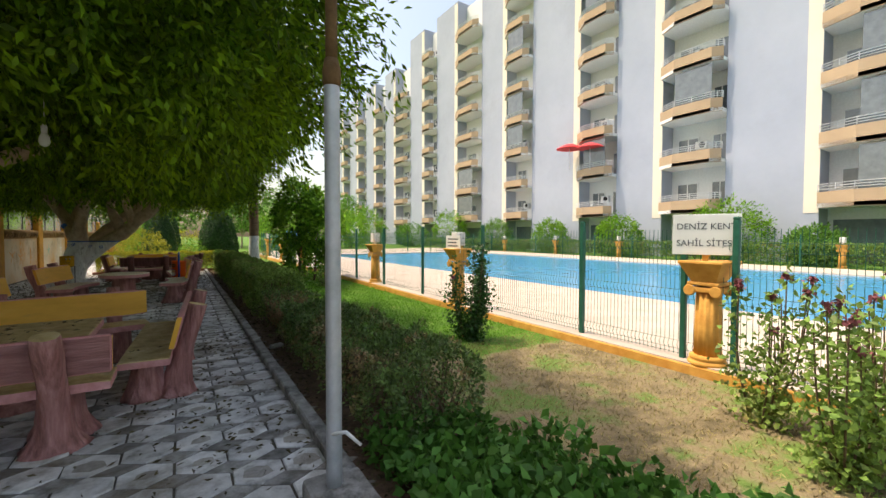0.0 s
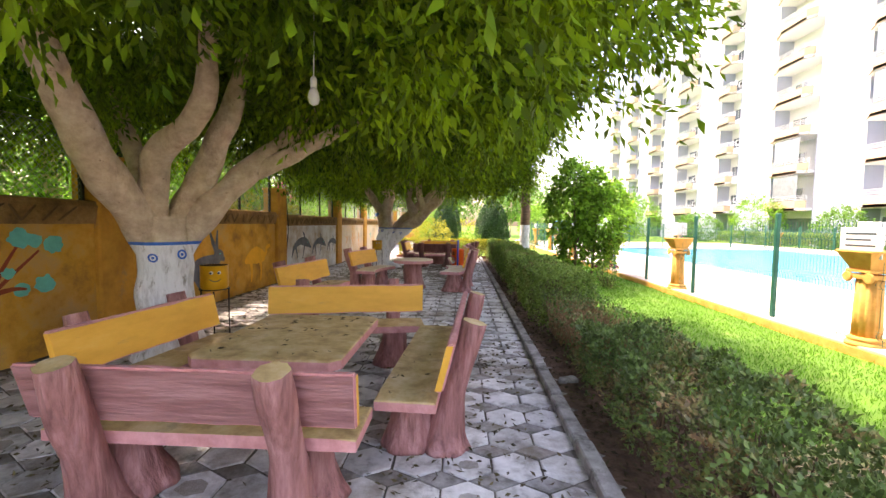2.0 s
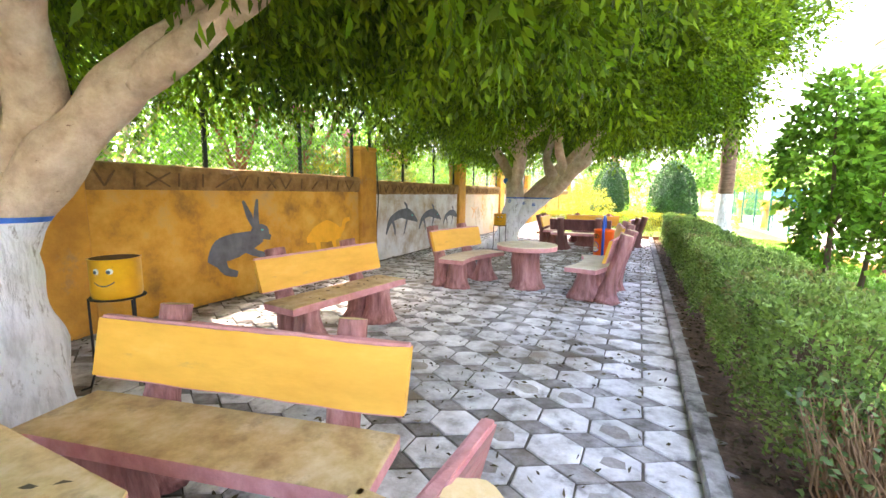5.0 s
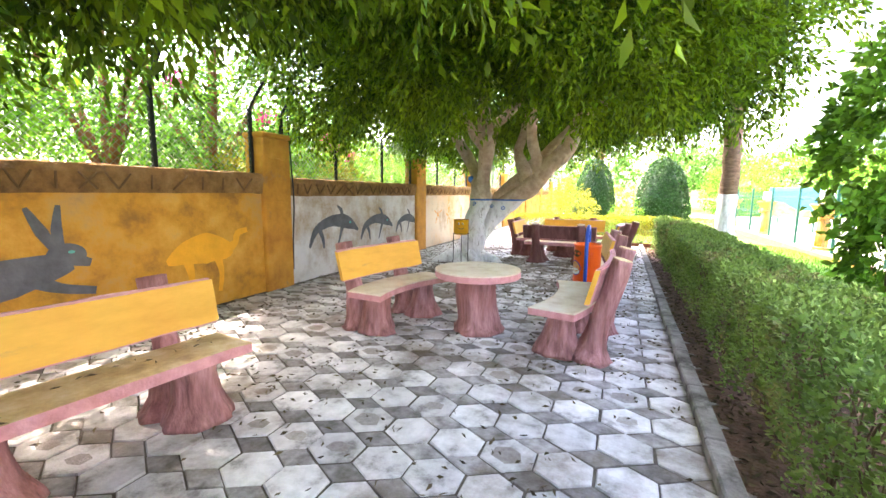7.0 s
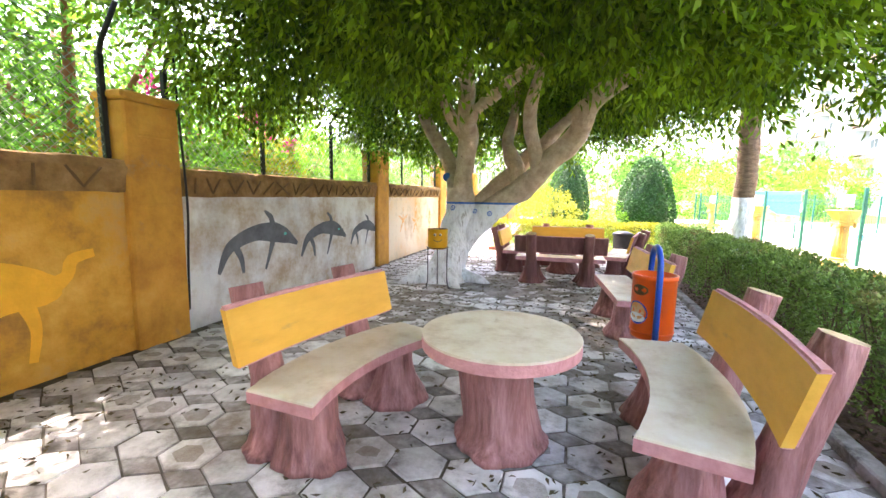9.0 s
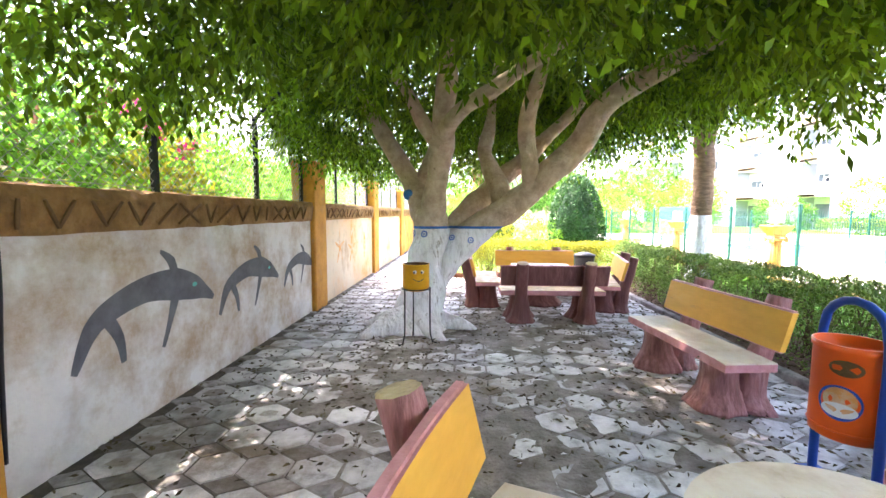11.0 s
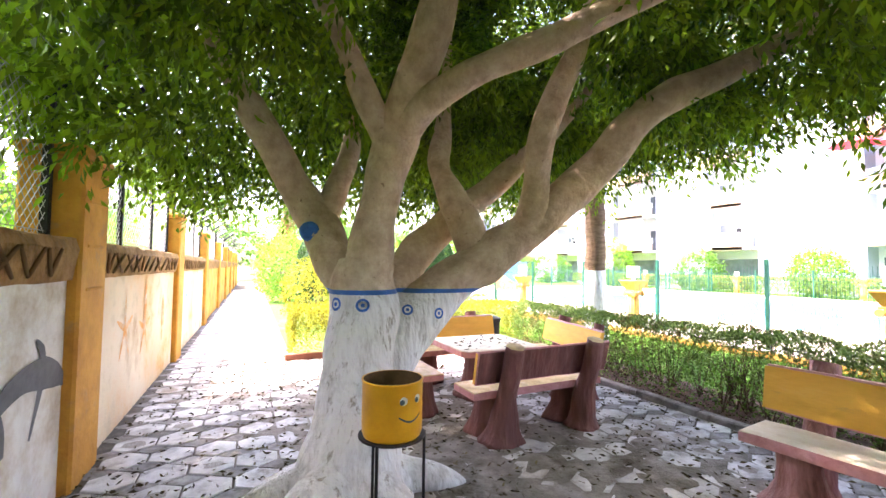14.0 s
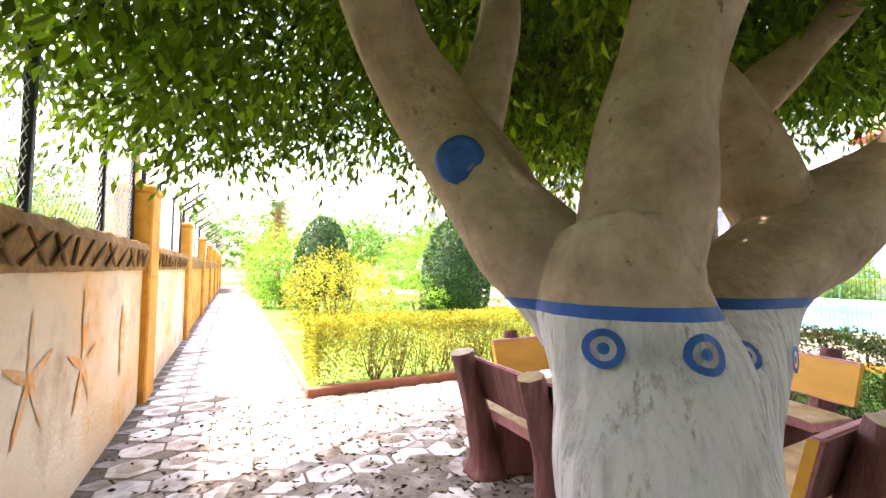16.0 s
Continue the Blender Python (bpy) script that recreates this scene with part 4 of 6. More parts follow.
def low2(P):
    return 2.5 + 0.15 * np.sin(P[:, 0] * 3 + P[:, 1] * 2) + 1.2 * np.exp(-((P[:, 0] + 1.3) ** 2 + (P[:, 1] - 16.3) ** 2) / 6.0) + 0.3 * np.clip(P[:, 0], 0, 3) * (P[:, 1] > 16) + 3.0 * np.clip(-4.1 - P[:, 0], 0, 2) * (P[:, 1] < 17.5) + 2.0 * np.clip(P[:, 0] - 2.5, 0, 2)


BL2 = [turned(*b) for b in [(-1.4, 17.2, 4.6, 3.9, 2.6), (0.8, 16.4, 4.3, 3.0, 2.1), (-2.6, 15.2, 4.4, 2.7, 2.0), (-0.2, 14.8, 4.4, 2.6, 1.9), (-2.6, 19.2, 4.4, 2.6, 2.1), (0.6, 19.0, 4.5, 2.8, 2.1), (-1.0, 12.9, 4.9, 1.9, 1.3)]]
# unseen leaf masses added along the sun's rays to shade the wall-side paving
SUN_BLOCK2 = [(-2.2, 17.5, 5.6, 3.5, 1.6), (-4.7, 15.6, 5.5, 1.8, 1.1), (0.2, 16.0, 5.6, 2.8, 1.4), (-4.8, 13.2, 5.6, 1.8, 1.1), (-2.6, 13.6, 5.7, 2.2, 1.2), (-0.6, 14.4, 5.7, 2.2, 1.2)]
T2 = broadleaf("ficus_tree", None, "large shady tree with whitewashed trunk and blue painted band", TREE2, BL2, 42000, 19, 0.096, 0.036, M_LEAF, low=low2, seed=12, bunch=3, sun_block=SUN_BLOCK2, group="shade trees", paint=1.38, fine=0.06)

# ---- hedges ----
hedge_block("clipped_hedge", (1.82, 3.0, 0.0), (2.6, 6.7, 0.62), "low clipped hedge with dry brown patches", M_DRYHEDGE, 2600, 0.042, 3, rough=0.12, group="hedges beside the paving")
hedge_block("dead_hedge", (1.84, 6.55, 0.0), (2.6, 8.75, 0.62), "dried-out stretch of hedge, mostly bare brown twigs", M_DRYHEDGE, 420, 0.04, 13, rough=0.08, twigs=85, twig_mat=M_DRYTWIG, group="hedges beside the paving")
hedge_block("clipped_hedge", (1.8, 8.6, 0.0), (2.55, 21.5, 0.88), "long clipped dark green hedge beside the kerb", M_HEDGE, 2300, 0.042, 4, rough=0.07, group="hedges beside the paving")
hedge_block("golden_hedge", (-2.36, 21.98, 0.0), (2.5, 22.75, 0.85), "clipped yellow-green hedge at the terrace end", M_GOLD, 2600, 0.04, 5)
cone_shrub((-0.45, 31.8, 0), 3.3, 1.0, "tall clipped dark green shrub", 9000, 6)
cone_shrub((2.4, 27.3, 0), 2.95, 0.98, "tall clipped dark green shrub", 9000, 7)


# ---- pool side ----
bm = bmesh.new()
box(bm, (5.85, -30, -0.3), (10.6, 45, 0.02))
box(bm, (24, -30, -0.3), (27.5, 45, 0.02))
box(bm, (10.6, 34, -0.3), (24, 45, 0.02))
box(bm, (10.6, -30, -0.3), (24, -20, 0.02))
setting("pool_deck", bm, M_DECK, "pale stone pool deck", "pool deck")
bm = bmesh.new()
box(bm, (10.55, -20.05, -0.3), (24.05, 34.05, -0.05))
setting("water", bm, M_POOL, "light blue swimming pool water", "pool")
bm = bmesh.new()
box(bm, (5.52, -8, -0.1), (5.85, 40, 0.13), 0.015)
setting("fence_plinth", bm, M_TERRA, "low orange-painted plinth of the pool fence", "plinth")
bm = bmesh.new()
box(bm, (5.54, -8, 0.131), (5.83, 40, 0.145))
setting("plinth_top", bm, M_DECK, "pale top of the fence plinth", "plinth")


def wire(bm, a, b, r):
    """A thin three-sided wire."""
    a, b = Vector(a), Vector(b)
    d = (b - a).normalized()
    s = d.orthogonal().normalized()
    u = d.cross(s)
    q = [s * math.cos(k * 2.0944) * r + u * math.sin(k * 2.0944) * r for k in range(3)]
    va, vb = [bm.verts.new(a + k) for k in q], [bm.verts.new(b + k) for k in q]
    for k in range(3):
        bm.faces.new((va[k], va[(k + 1) % 3], vb[(k + 1) % 3], vb[k]))


def mesh_fence(x, ys, z0, h, label, step=0.055, r=0.0035, post=True):
    """Welded-wire panels with stiffening folds between square posts."""
    t = thing("mesh_fence", (x, ys[0], z0), label, "fence", "pool fences")
    for k, (a, b) in enumerate(zip(ys, ys[1:])):
        bm = bmesh.new()
        folds = (0.15, h * 0.5, h - 0.2)
        n = int((b - a) / step)
        for i in range(1, n):
            y = a - ys[0] + (b - a) * i / n
            pts = [(0, y, 0.03)]
            for f in folds:
                pts += [(0, y, f - 0.05), (-0.03, y, f), (0, y, f + 0.05)]
            pts.append((0, y, h))
            for p, q in zip(pts, pts[1:]):
                wire(bm, p, q, r)
        for z in [0.05] + [f + d for f in folds for d in (-0.05, 0.05)]:
            wire(bm, (0, a - ys[0], z), (0, b - ys[0], z), r)
        part("wire_panel", bm, M_GREENMETAL, t)
    if post:
        for y in ys:
            bm = bmesh.new()
            box(bm, (-0.03, y - ys[0] - 0.03, 0), (0.03, y - ys[0] + 0.03, h + 0.1), 0.004)
            part("post", bm, M_GREENMETAL, t)
            bm = bmesh.new()
            box(bm, (-0.033, y - ys[0] - 0.033, h + 0.1), (0.033, y - ys[0] + 0.033, h + 0.135), 0.01)
            part("post_cap", bm, M_GREENMETAL, t)
    return t


mesh_fence(5.7, [-6.9, -4.6, -2.2, 0.2, 2.5, 3.05, 4.55, 7.0, 9.45, 11.8, 14.1, 16.5, 18.9, 21.2, 23.6, 26.0, 28.4, 30.8, 33.2], 0.14, 1.55, "green welded-wire pool fence on an orange plinth")
mesh_fence(28.0, [-20 + 3.2 * k for k in range(21)], 0.0, 1.55, "green wire fence on the far side of the pool", 0.12, 0.006)
MF = mesh_fence(6.0, [0.0, 2.45, 4.9, 7.35, 9.8, 12.25, 14.7, 17.15, 19.6, 22.05], 0.0, 1.55, "green wire fence closing the pool area", 0.12, 0.006)
MF.matrix_world = pose(5.7, 34.0, 0.1, 0, 0, -90)


def column(x, y, label, h=1.2, lamp=True, z=0.13):
    """A fluted ochre column with a flared capital and scrolls, with a box lamp on top."""
    t = thing("fence_column", (x, y, z), label, "column", "ochre columns of the pool fence")
    bm = bmesh.new()
    lathe(bm, [(0.2, 0), (0.205, 0.03), (0.19, 0.055), (0.17, 0.06), (0.185, 0.08), (0.185, 0.1), (0.15, 0.12)], 28)
    part("base", bm, M_TERRA, t)
    bm = bmesh.new()
    lathe(bm, [(0.145, 0.12), (0.14, 0.4), (0.13, 0.84)], 48, flute=0.14, flutes=12)
    part("shaft", bm, M_TERRA, t, "fluted shaft")
    bm = bmesh.new()
    box(bm, (-0.15, -0.15, 0.84), (0.15, 0.15, 0.9), 0.01)
    for s in (-1, 1):
        for u in (-1, 1):
            lathe(bm, [(0.055, -0.02), (0.065, -0.01), (0.065, 0.01), (0.055, 0.02)], 14, m=pose(s * 0.15, u * 0.14, 0.86, 0, 90))
    box(bm, (-0.16, -0.17, 0.92), (0.16, 0.17, 0.96), 0.01)
    v0 = [bm.verts.new((sx * 0.13, sy * 0.13, 0.96)) for sx, sy in ((-1, -1), (1, -1), (1, 1), (-1, 1))]
    v1 = [bm.verts.new((sx * 0.23, sy * 0.23, 1.17)) for sx, sy in ((-1, -1), (1, -1), (1, 1), (-1, 1))]
    for k in range(4):
        bm.faces.new((v0[k], v0[(k + 1) % 4], v1[(k + 1) % 4], v1[k]))
    bm.faces.new(v1)
    box(bm, (-0.24, -0.24, 1.165), (0.24, 0.24, 1.2), 0.008)
    part("capital", bm, M_TERRA, t, "flared capital with scrolls")
    if lamp:
        bm = bmesh.new()
        box(bm, (-0.035, -0.035, 1.2), (0.035, 0.035, 1.26))
        box(bm, (-0.11, -0.11, 1.26), (0.11, 0.11, 1.55), 0.012)
        part("box_lamp", bm, M_WHITE, t, "white box lamp")
    return t


LC = "fluted ochre column with a white box lamp"
column(5.72, 2.78, "fluted ochre column that carries the name board", lamp=False)
for y in (7.9, 12.5, 17.2, 21.9, 26.6, 31.3):
    column(5.72, y, LC)
for y in (-2, 7.2, 13.4, 19.6, 25.8, 32.5, 40):
    column(28.2, y, LC, z=0.0)

# name board
sb = thing("name_board", (5.62, 2.78, 1.62, 0, 0, -68), "white name board lettered DENIZ KENT SAHIL SITESI", "sign")
bm = bmesh.new()
box(bm, (-0.33, -0.012, -0.22), (0.33, 0.012, 0.24), 0.004)
part("board", bm, M_SIGN, sb)
bm = bmesh.new()
box(bm, (-0.03, 0.012, -0.3), (0.03, 0.035, 0.1))
part("bracket", bm, M_TERRA, sb)


def lettering(text, size, at, parent, mat, name="lettering", spread=1.0):
    cu = bpy.data.curves.new(name, "FONT")
    cu.body, cu.size, cu.align_x, cu.extrude, cu.space_character = text, size, "CENTER", 0.001, spread
    tmp = bpy.data.objects.new(name + "_curve", cu)
    me = bpy.data.meshes.new_from_object(tmp)
    bpy.data.objects.remove(tmp)
    me.materials.append(mat)
    o = new(name, me)
    o.parent = parent
    o.matrix_local = at
    return o


lettering("DENİZ KENT", 0.098, pose(0, -0.014, 0.07, 90), sb, M_INK)
lettering("SAHİL SİTESİ", 0.098, pose(0, -0.014, -0.12, 90), sb, M_INK)

# notice boards hung on the fence
def notice(x, y, z, mat, label, tz=-90):
    n = thing("notice_board", (x, y, z, 0, 0, tz), label, "sign")
    bm = bmesh.new()
    box(bm, (-0.28, -0.008, -0.19), (0.28, 0.008, 0.19), 0.003)
    part("board", bm, mat, n)
    for k in range(4):
        bm = bmesh.new()
        box(bm, (-0.2, -0.011, 0.1 - k * 0.075), (0.2 - 0.06 * (k % 2), -0.0085, 0.125 - k * 0.075))
        part("text_bar", bm, M_INK, n)


M_PALEPINK = material("pale_pink_board", shades((0.75, 0.5, 0.45), 0.95, 1.05), 3, 0.5, 0)
notice(5.62, 7.95, 1.42, M_SIGN, "white notice board on the pool fence")
notice(9.9, 34.0, 1.2, M_PALEPINK, "pale pink notice board at the pool", 0)

# white bill-board lamp post seen by the path
def lamp_pole():
    t = thing("steel_pole", (1.36, 2.85, 0), "grey painted steel pole with rust stains in a concrete foot", "pole")
    bm = bmesh.new()
    pts, rad = resample([(0, 0, 0.02), (0, 0, 1.5), (0, 0, 2.62)], [0.048, 0.046, 0.045], 0.25)
    tube(bm, pts, rad, 16)
    part("pole", bm, M_GALV, t, "", True)
    bm = bmesh.new()
    pts, rad = resample([(0, 0, 2.62), (0, 0, 4.6)], [0.036, 0.034], 0.25)
    tube(bm, pts, rad, 14)
    part("upper_pole", bm, M_RUST, t, "thinner rusty upper pole", True)
    bm = bmesh.new()
    lathe(bm, [(0.047, 2.5), (0.054, 2.52), (0.054, 2.6), (0.04, 2.66)], 16)
    part("collar", bm, M_RUST, t)
    bm = bmesh.new()
    box(bm, (-0.16, -0.17, -0.05), (0.15, 0.17, 0.09), 0.03, seg=2)
    part("foot", bm, M_KERB, t, "rough concrete foot")
    bm = bmesh.new()
    tube(bm, [(-0.02, -0.03, 0.42), (0.03, -0.13, 0.46), (0.12, -0.13, 0.36)], [0.012, 0.012, 0.01], 8)
    part("pipe_stub", bm, M_WHITE, t)


lamp_pole()

# ---- the block of flats ----
FX, FH, Z1 = 33.0, 3.5, 3.4
STACKS = [(-14.0, -9.5), (-4.5, -0.2), (3.6, 9.5), (14.65, 19.2), (23.3, 27.3), (33.7, 37.9), (42.7, 48.1), (53.6, 57.3), (62.0, 67.6), (72.0, 76.5), (81.5, 86.0), (91.0, 95.5)]
flats = thing("apartment_building", (0, 0, 0), "long white block of flats with beige balconies", "building")


def top_at(y):
    return 36.0 if y < 40 else 33.5 if y < 60 else 31.0


edges = [-24.0] + [v for s in STACKS for v in s] + [104.0]
for k in range(0, len(edges), 2):
    a, b = edges[k], edges[k + 1]
    bm = bmesh.new()
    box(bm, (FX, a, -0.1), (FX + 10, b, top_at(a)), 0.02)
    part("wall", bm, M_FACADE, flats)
    bm = bmesh.new()
    box(bm, (FX - 0.03, a + 0.02, 3.0), (FX + 0.3, a + 0.75, top_at(a) - 0.3))
    part("wall_strip", bm, M_CREAM, flats, "cream vertical strip")
frng = random.Random(5)
for si, (a, b) in enumerate(STACKS):
    bm = bmesh.new()
    box(bm, (FX + 1.5, a, -0.1), (FX + 9.9, b, top_at(a) - 0.5))
    part("recess_wall", bm, M_WHITE, flats)
    c, w = (a + b) / 2, b - a
    n = int((top_at(a) - Z1) / FH)
    near_stack = 0 < si < 9
    for f in range(n):
        z = Z1 + f * FH
        bm = bmesh.new()
        o = [(FX + 1.5, a), (FX - 0.6, a), (FX - 1.1, a + w * 0.12), (FX - 1.1, b - w * 0.3), (FX - 0.4, b), (FX + 1.5, b)]
        prism(bm, [(x, y) for x, y in o][::-1], z - 0.12, z + 0.12, 1, 1)
        inner = [(FX + 1.5, a), (FX - 0.6, a), (FX - 1.1, a + w * 0.12), (FX - 1.1, b - w * 0.3), (FX - 0.4, b), (FX + 1.5, b)]
        for (x0, y0), (x1, y1) in zip(inner[1:-1], inner[2:-1]):
            d = Vector((x1 - x0, y1 - y0, 0))
            m = Matrix.Translation((x0, y0, z)) @ Matrix.Rotation(math.atan2(d.y, d.x), 4, "Z")
            box(bm, (0, -0.12, -0.13), (d.length, 0, 0.8), 0, 0, m)
        bal = part("balcony", bm, [M_BEIGE, M_WHITE], flats, "beige balcony parapet")
        if near_stack:
            bm = bmesh.new()
            for (x0, y0), (x1, y1) in zip(inner[1:-1], inner[2:-1]):
                for zz in (0.95, 1.1, 1.25):
                    wire(bm, (x0 + 0.06, y0, z + zz), (x1 + 0.06, y1, z + zz), 0.03)
                for u in (0, 0.5, 1):
                    wire(bm, (x0 + (x1 - x0) * u + 0.06, y0 + (y1 - y0) * u, z + 0.8), (x0 + (x1 - x0) * u + 0.06, y0 + (y1 - y0) * u, z + 1.27), 0.03)
            part("railing", bm, M_RAIL, bal)
        # balcony door, window
        for lo, hi, z0, z1 in ((0.08, 0.34, 0.12, 2.3), (0.55, 0.9, 1.0, 2.3)):
            bm = bmesh.new()
            y0, y1 = a + w * lo, a + w * hi
            box(bm, (FX + 1.44, y0, z + z0), (FX + 1.53, y1, z + z1))
            win = part("window", bm, M_WHITE, flats, "white frame")
            bm = bmesh.new()
            ym = (y0 + y1) / 2
            box(bm, (FX + 1.425, y0 + 0.08, z + z0 + 0.08), (FX + 1.439, ym - 0.04, z + z1 - 0.08))
            box(bm, (FX + 1.425, ym + 0.04, z + z0 + 0.08), (FX + 1.439, y1 - 0.08, z + z1 - 0.08))
            part("pane", bm, M_DARKGLASS, win)
        if near_stack and frng.random() < 0.4:
            bm = bmesh.new()
            y0 = a + w * frng.choice((0.4, 0.44))
            box(bm, (FX + 1.1, y0, z + 1.3), (FX + 1.45, y0 + 0.8, z + 1.9), 0.03)
            ac = part("air_conditioner", bm, M_WHITE, flats, "white air-conditioner unit")
            bm = bmesh.new()
            lathe(bm, [(0.22, 0), (0.22, 0.02)], 16, m=Matrix.Translation((FX + 1.1, y0 + 0.3, z + 1.6)) @ Matrix.Rotation(-math.pi / 2, 4, "Y"))
            part("fan_grille", bm, M_BLACK, ac)
        if near_stack and frng.random() < 0.22:
            bm = bmesh.new()
            box(bm, (FX - 1.0, a + w * 0.12, z + 0.82), (FX - 0.96, b - w * 0.32, z + 3.2))
            part("balcony_glazing", bm, M_DARKGLASS, flats, "glazed-in balcony")
    # dark sheet standing in for the shade inside the undercroft
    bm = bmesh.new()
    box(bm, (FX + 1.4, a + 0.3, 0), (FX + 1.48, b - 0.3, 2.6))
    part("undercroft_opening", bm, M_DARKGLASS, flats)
for y0, z in ((25.0, 9.4), (27.3, 9.7)):
    t = thing("balcony_parasol", (FX - 1.4, y0, z), "red and white parasol on a balcony", "parasol")
    bm = bmesh.new()
    lathe(bm, [(1.25, 0), (1.2, 0.06), (0.6, 0.36), (0.05, 0.5)], 10)
    part("canopy", bm, M_RED, t)
    bm = bmesh.new()
    tube(bm, [(0, 0, -1.9), (0, 0, 0.55)], [0.03, 0.03], 6)
    part("pole", bm, M_RAIL, t)

# pool-side far hedge and shrubs
hedge_block("far_hedge", (29.0, -18, 0), (30.2, 50, 1.15), "dark hedge beyond the pool", M_HEDGE, 260, 0.13, 8, stems=False)


def bush(x, y, r, h, label, mat, n, leaf, seed, group="shrubs beyond the pool", z=0.0):
    t = thing("shrub", (0, 0, 0), label, "shrub", group)
    rng = np.random.default_rng(seed)
    P, O = crown_points([(x, y, z + h * 0.55, r, h * 0.5), (x + r * 0.4, y - r * 0.3, z + h * 0.45, r * 0.7, h * 0.4), (x - r * 0.4, y + r * 0.3, z + h * 0.5, r * 0.7, h * 0.42)], n // 8, rng, lambda p: 0.08 + z)
    a, d = sprays(P, O, 8, leaf * 2.2, 0.1, rng=rng)
    leaves("foliage", a, d, leaf, leaf * 0.45, mat, t, rng=rng)
    bm = bmesh.new()
    for k in range(6):
        ang = k * 1.05
        tube(bm, [(x + 0.1 * math.cos(ang), y + 0.1 * math.sin(ang), z - 0.05), (x + r * 0.4 * math.cos(ang), y + r * 0.4 * math.sin(ang), z + h * 0.6)], [0.03, 0.01], 5, ends=False)
    part("stem", bm, M_TWIG, t)
    return t


for k, (x, y, r, h, mt) in enumerate(((31.0, 13.5, 1.9, 3.6, M_LIGHTLEAF), (31, 21.5, 1.3, 2.9, M_LIGHTLEAF), (31, 29, 1.2, 2.8, M_LIGHTLEAF), (30.8, 37, 1.3, 3.0, M_FARLEAF), (30.5, 46, 1.8, 4.4, M_LIGHTLEAF), (29, 54, 1.8, 3.0, M_FARLEAF), (30.8, 4, 1.2, 2.0, M_FARLEAF), (30.8, 9, 1.0, 1.8, M_FARLEAF), (24, 60, 2.6, 5.5, M_LIGHTLEAF), (19, 52, 2.2, 4.2, M_LIGHTLEAF), (13, 50, 2.4, 4.5, M_LIGHTLEAF), (9, 46, 2.0, 3.6, M_LIGHTLEAF))):
    bush(x, y, r, h, "bright green garden shrub beyond the pool", mt, 5600, 0.19, 40 + k)

# ---- painted eyes on the trunks ----
from mathutils.bvhtree import BVHTree


def painted_eye(tree, eye_from, at, r, mat=None):
    """A blue ring with a dot, laid on the trunk where a line from eye_from through at meets it."""
    trunk = [c for c in tree.children if c.name.startswith("trunk")][0]
    me = trunk.data
    tree_b = BVHTree.FromPolygons([v.co[:] for v in me.vertices], [tuple(p.vertices) for p in me.polygons])
    a, b = Vector(eye_from), Vector(at)
    d = (b - a).normalized()
    spot = tree_b.ray_cast(b - d * 1.0, d)
    if spot[0]:
        b = spot[0]
        face = spot[1] if spot[1].dot(d) < 0 else -spot[1]
        d = (d * 0.35 - face).normalized()
    s = d.cross(Vector((0, 0, 1))).normalized()
    u = s.cross(d)
    bm = bmesh.new()

    def put(q):
        hit = tree_b.ray_cast(q - d * 0.12, d, 0.24)
        return (hit[0] if hit[0] else q) - d * 0.012
    rings = [[bm.verts.new(put(b + (s * math.cos(k * math.pi / 10) + u * math.sin(k * math.pi / 10)) * rr)) for k in range(20)] for rr in (r * 0.62, r, r * 0.3)]
    c = bm.verts.new(put(b))
    for k in range(20):
        bm.faces.new((rings[0][k], rings[0][(k + 1) % 20], rings[1][(k + 1) % 20], rings[1][k]))
        bm.faces.new((c, rings[2][k], rings[2][(k + 1) % 20]))
    part("painted_eye", bm, mat or M_BLUE, tree, "blue painted eye ring")


for at, r in (((-2.41, 17.6, 1.31), 0.05), ((-2.25, 17.5, 1.305), 0.05), ((-1.86, 17.6, 1.25), 0.045), ((-1.6, 17.55, 1.22), 0.045)):
    painted_eye(T2, (-2.3, 13.8, 1.5), (at[0], at[1] - 0.07, at[2]), r)
for at, r in (((-2.74, 6.8, 1.17), 0.05), ((-2.52, 6.95, 1.2), 0.055)):
    painted_eye(T1, (0.7, 3.2, 1.5), (at[0], at[1] + 0.07, at[2]), r)
limb = [c for c in T2.children if c.name.startswith("trunk")][0].data
bvh = BVHTree.FromPolygons([v.co[:] for v in limb.vertices], [tuple(p.vertices) for p in limb.polygons])
way = (Vector((-2.5, 18.22, 1.92)) - Vector((-3.1, 16.4, 1.55))).normalized()
STUB = bvh.ray_cast(Vector((-3.1, 16.4, 1.55)), way)[0] or Vector((-2.54, 18.2, 1.87))
bm = bmesh.new()
lathe(bm, [(0.085, -0.05), (0.085, 0.02), (0.065, 0.035), (0.045, 0.035), (0.04, 0.025)], 18, m=Matrix.Translation(STUB) @ (-way).to_track_quat("Z", "Y").to_matrix().to_4x4())
part("sawn_limb", bm, M_BLUE, T2, "sawn limb stub painted blue")

# ---- pots on stands, litter bins, bulb ----
pot_stand((-2.57, 7.72, 0), "yellow painted can with a smiling face on an iron stand", 1.01, -55)
pot_stand((-2.27, 16.6, 0), "smiling yellow can on an iron stand by the whitewashed tree", 0.985, -72)

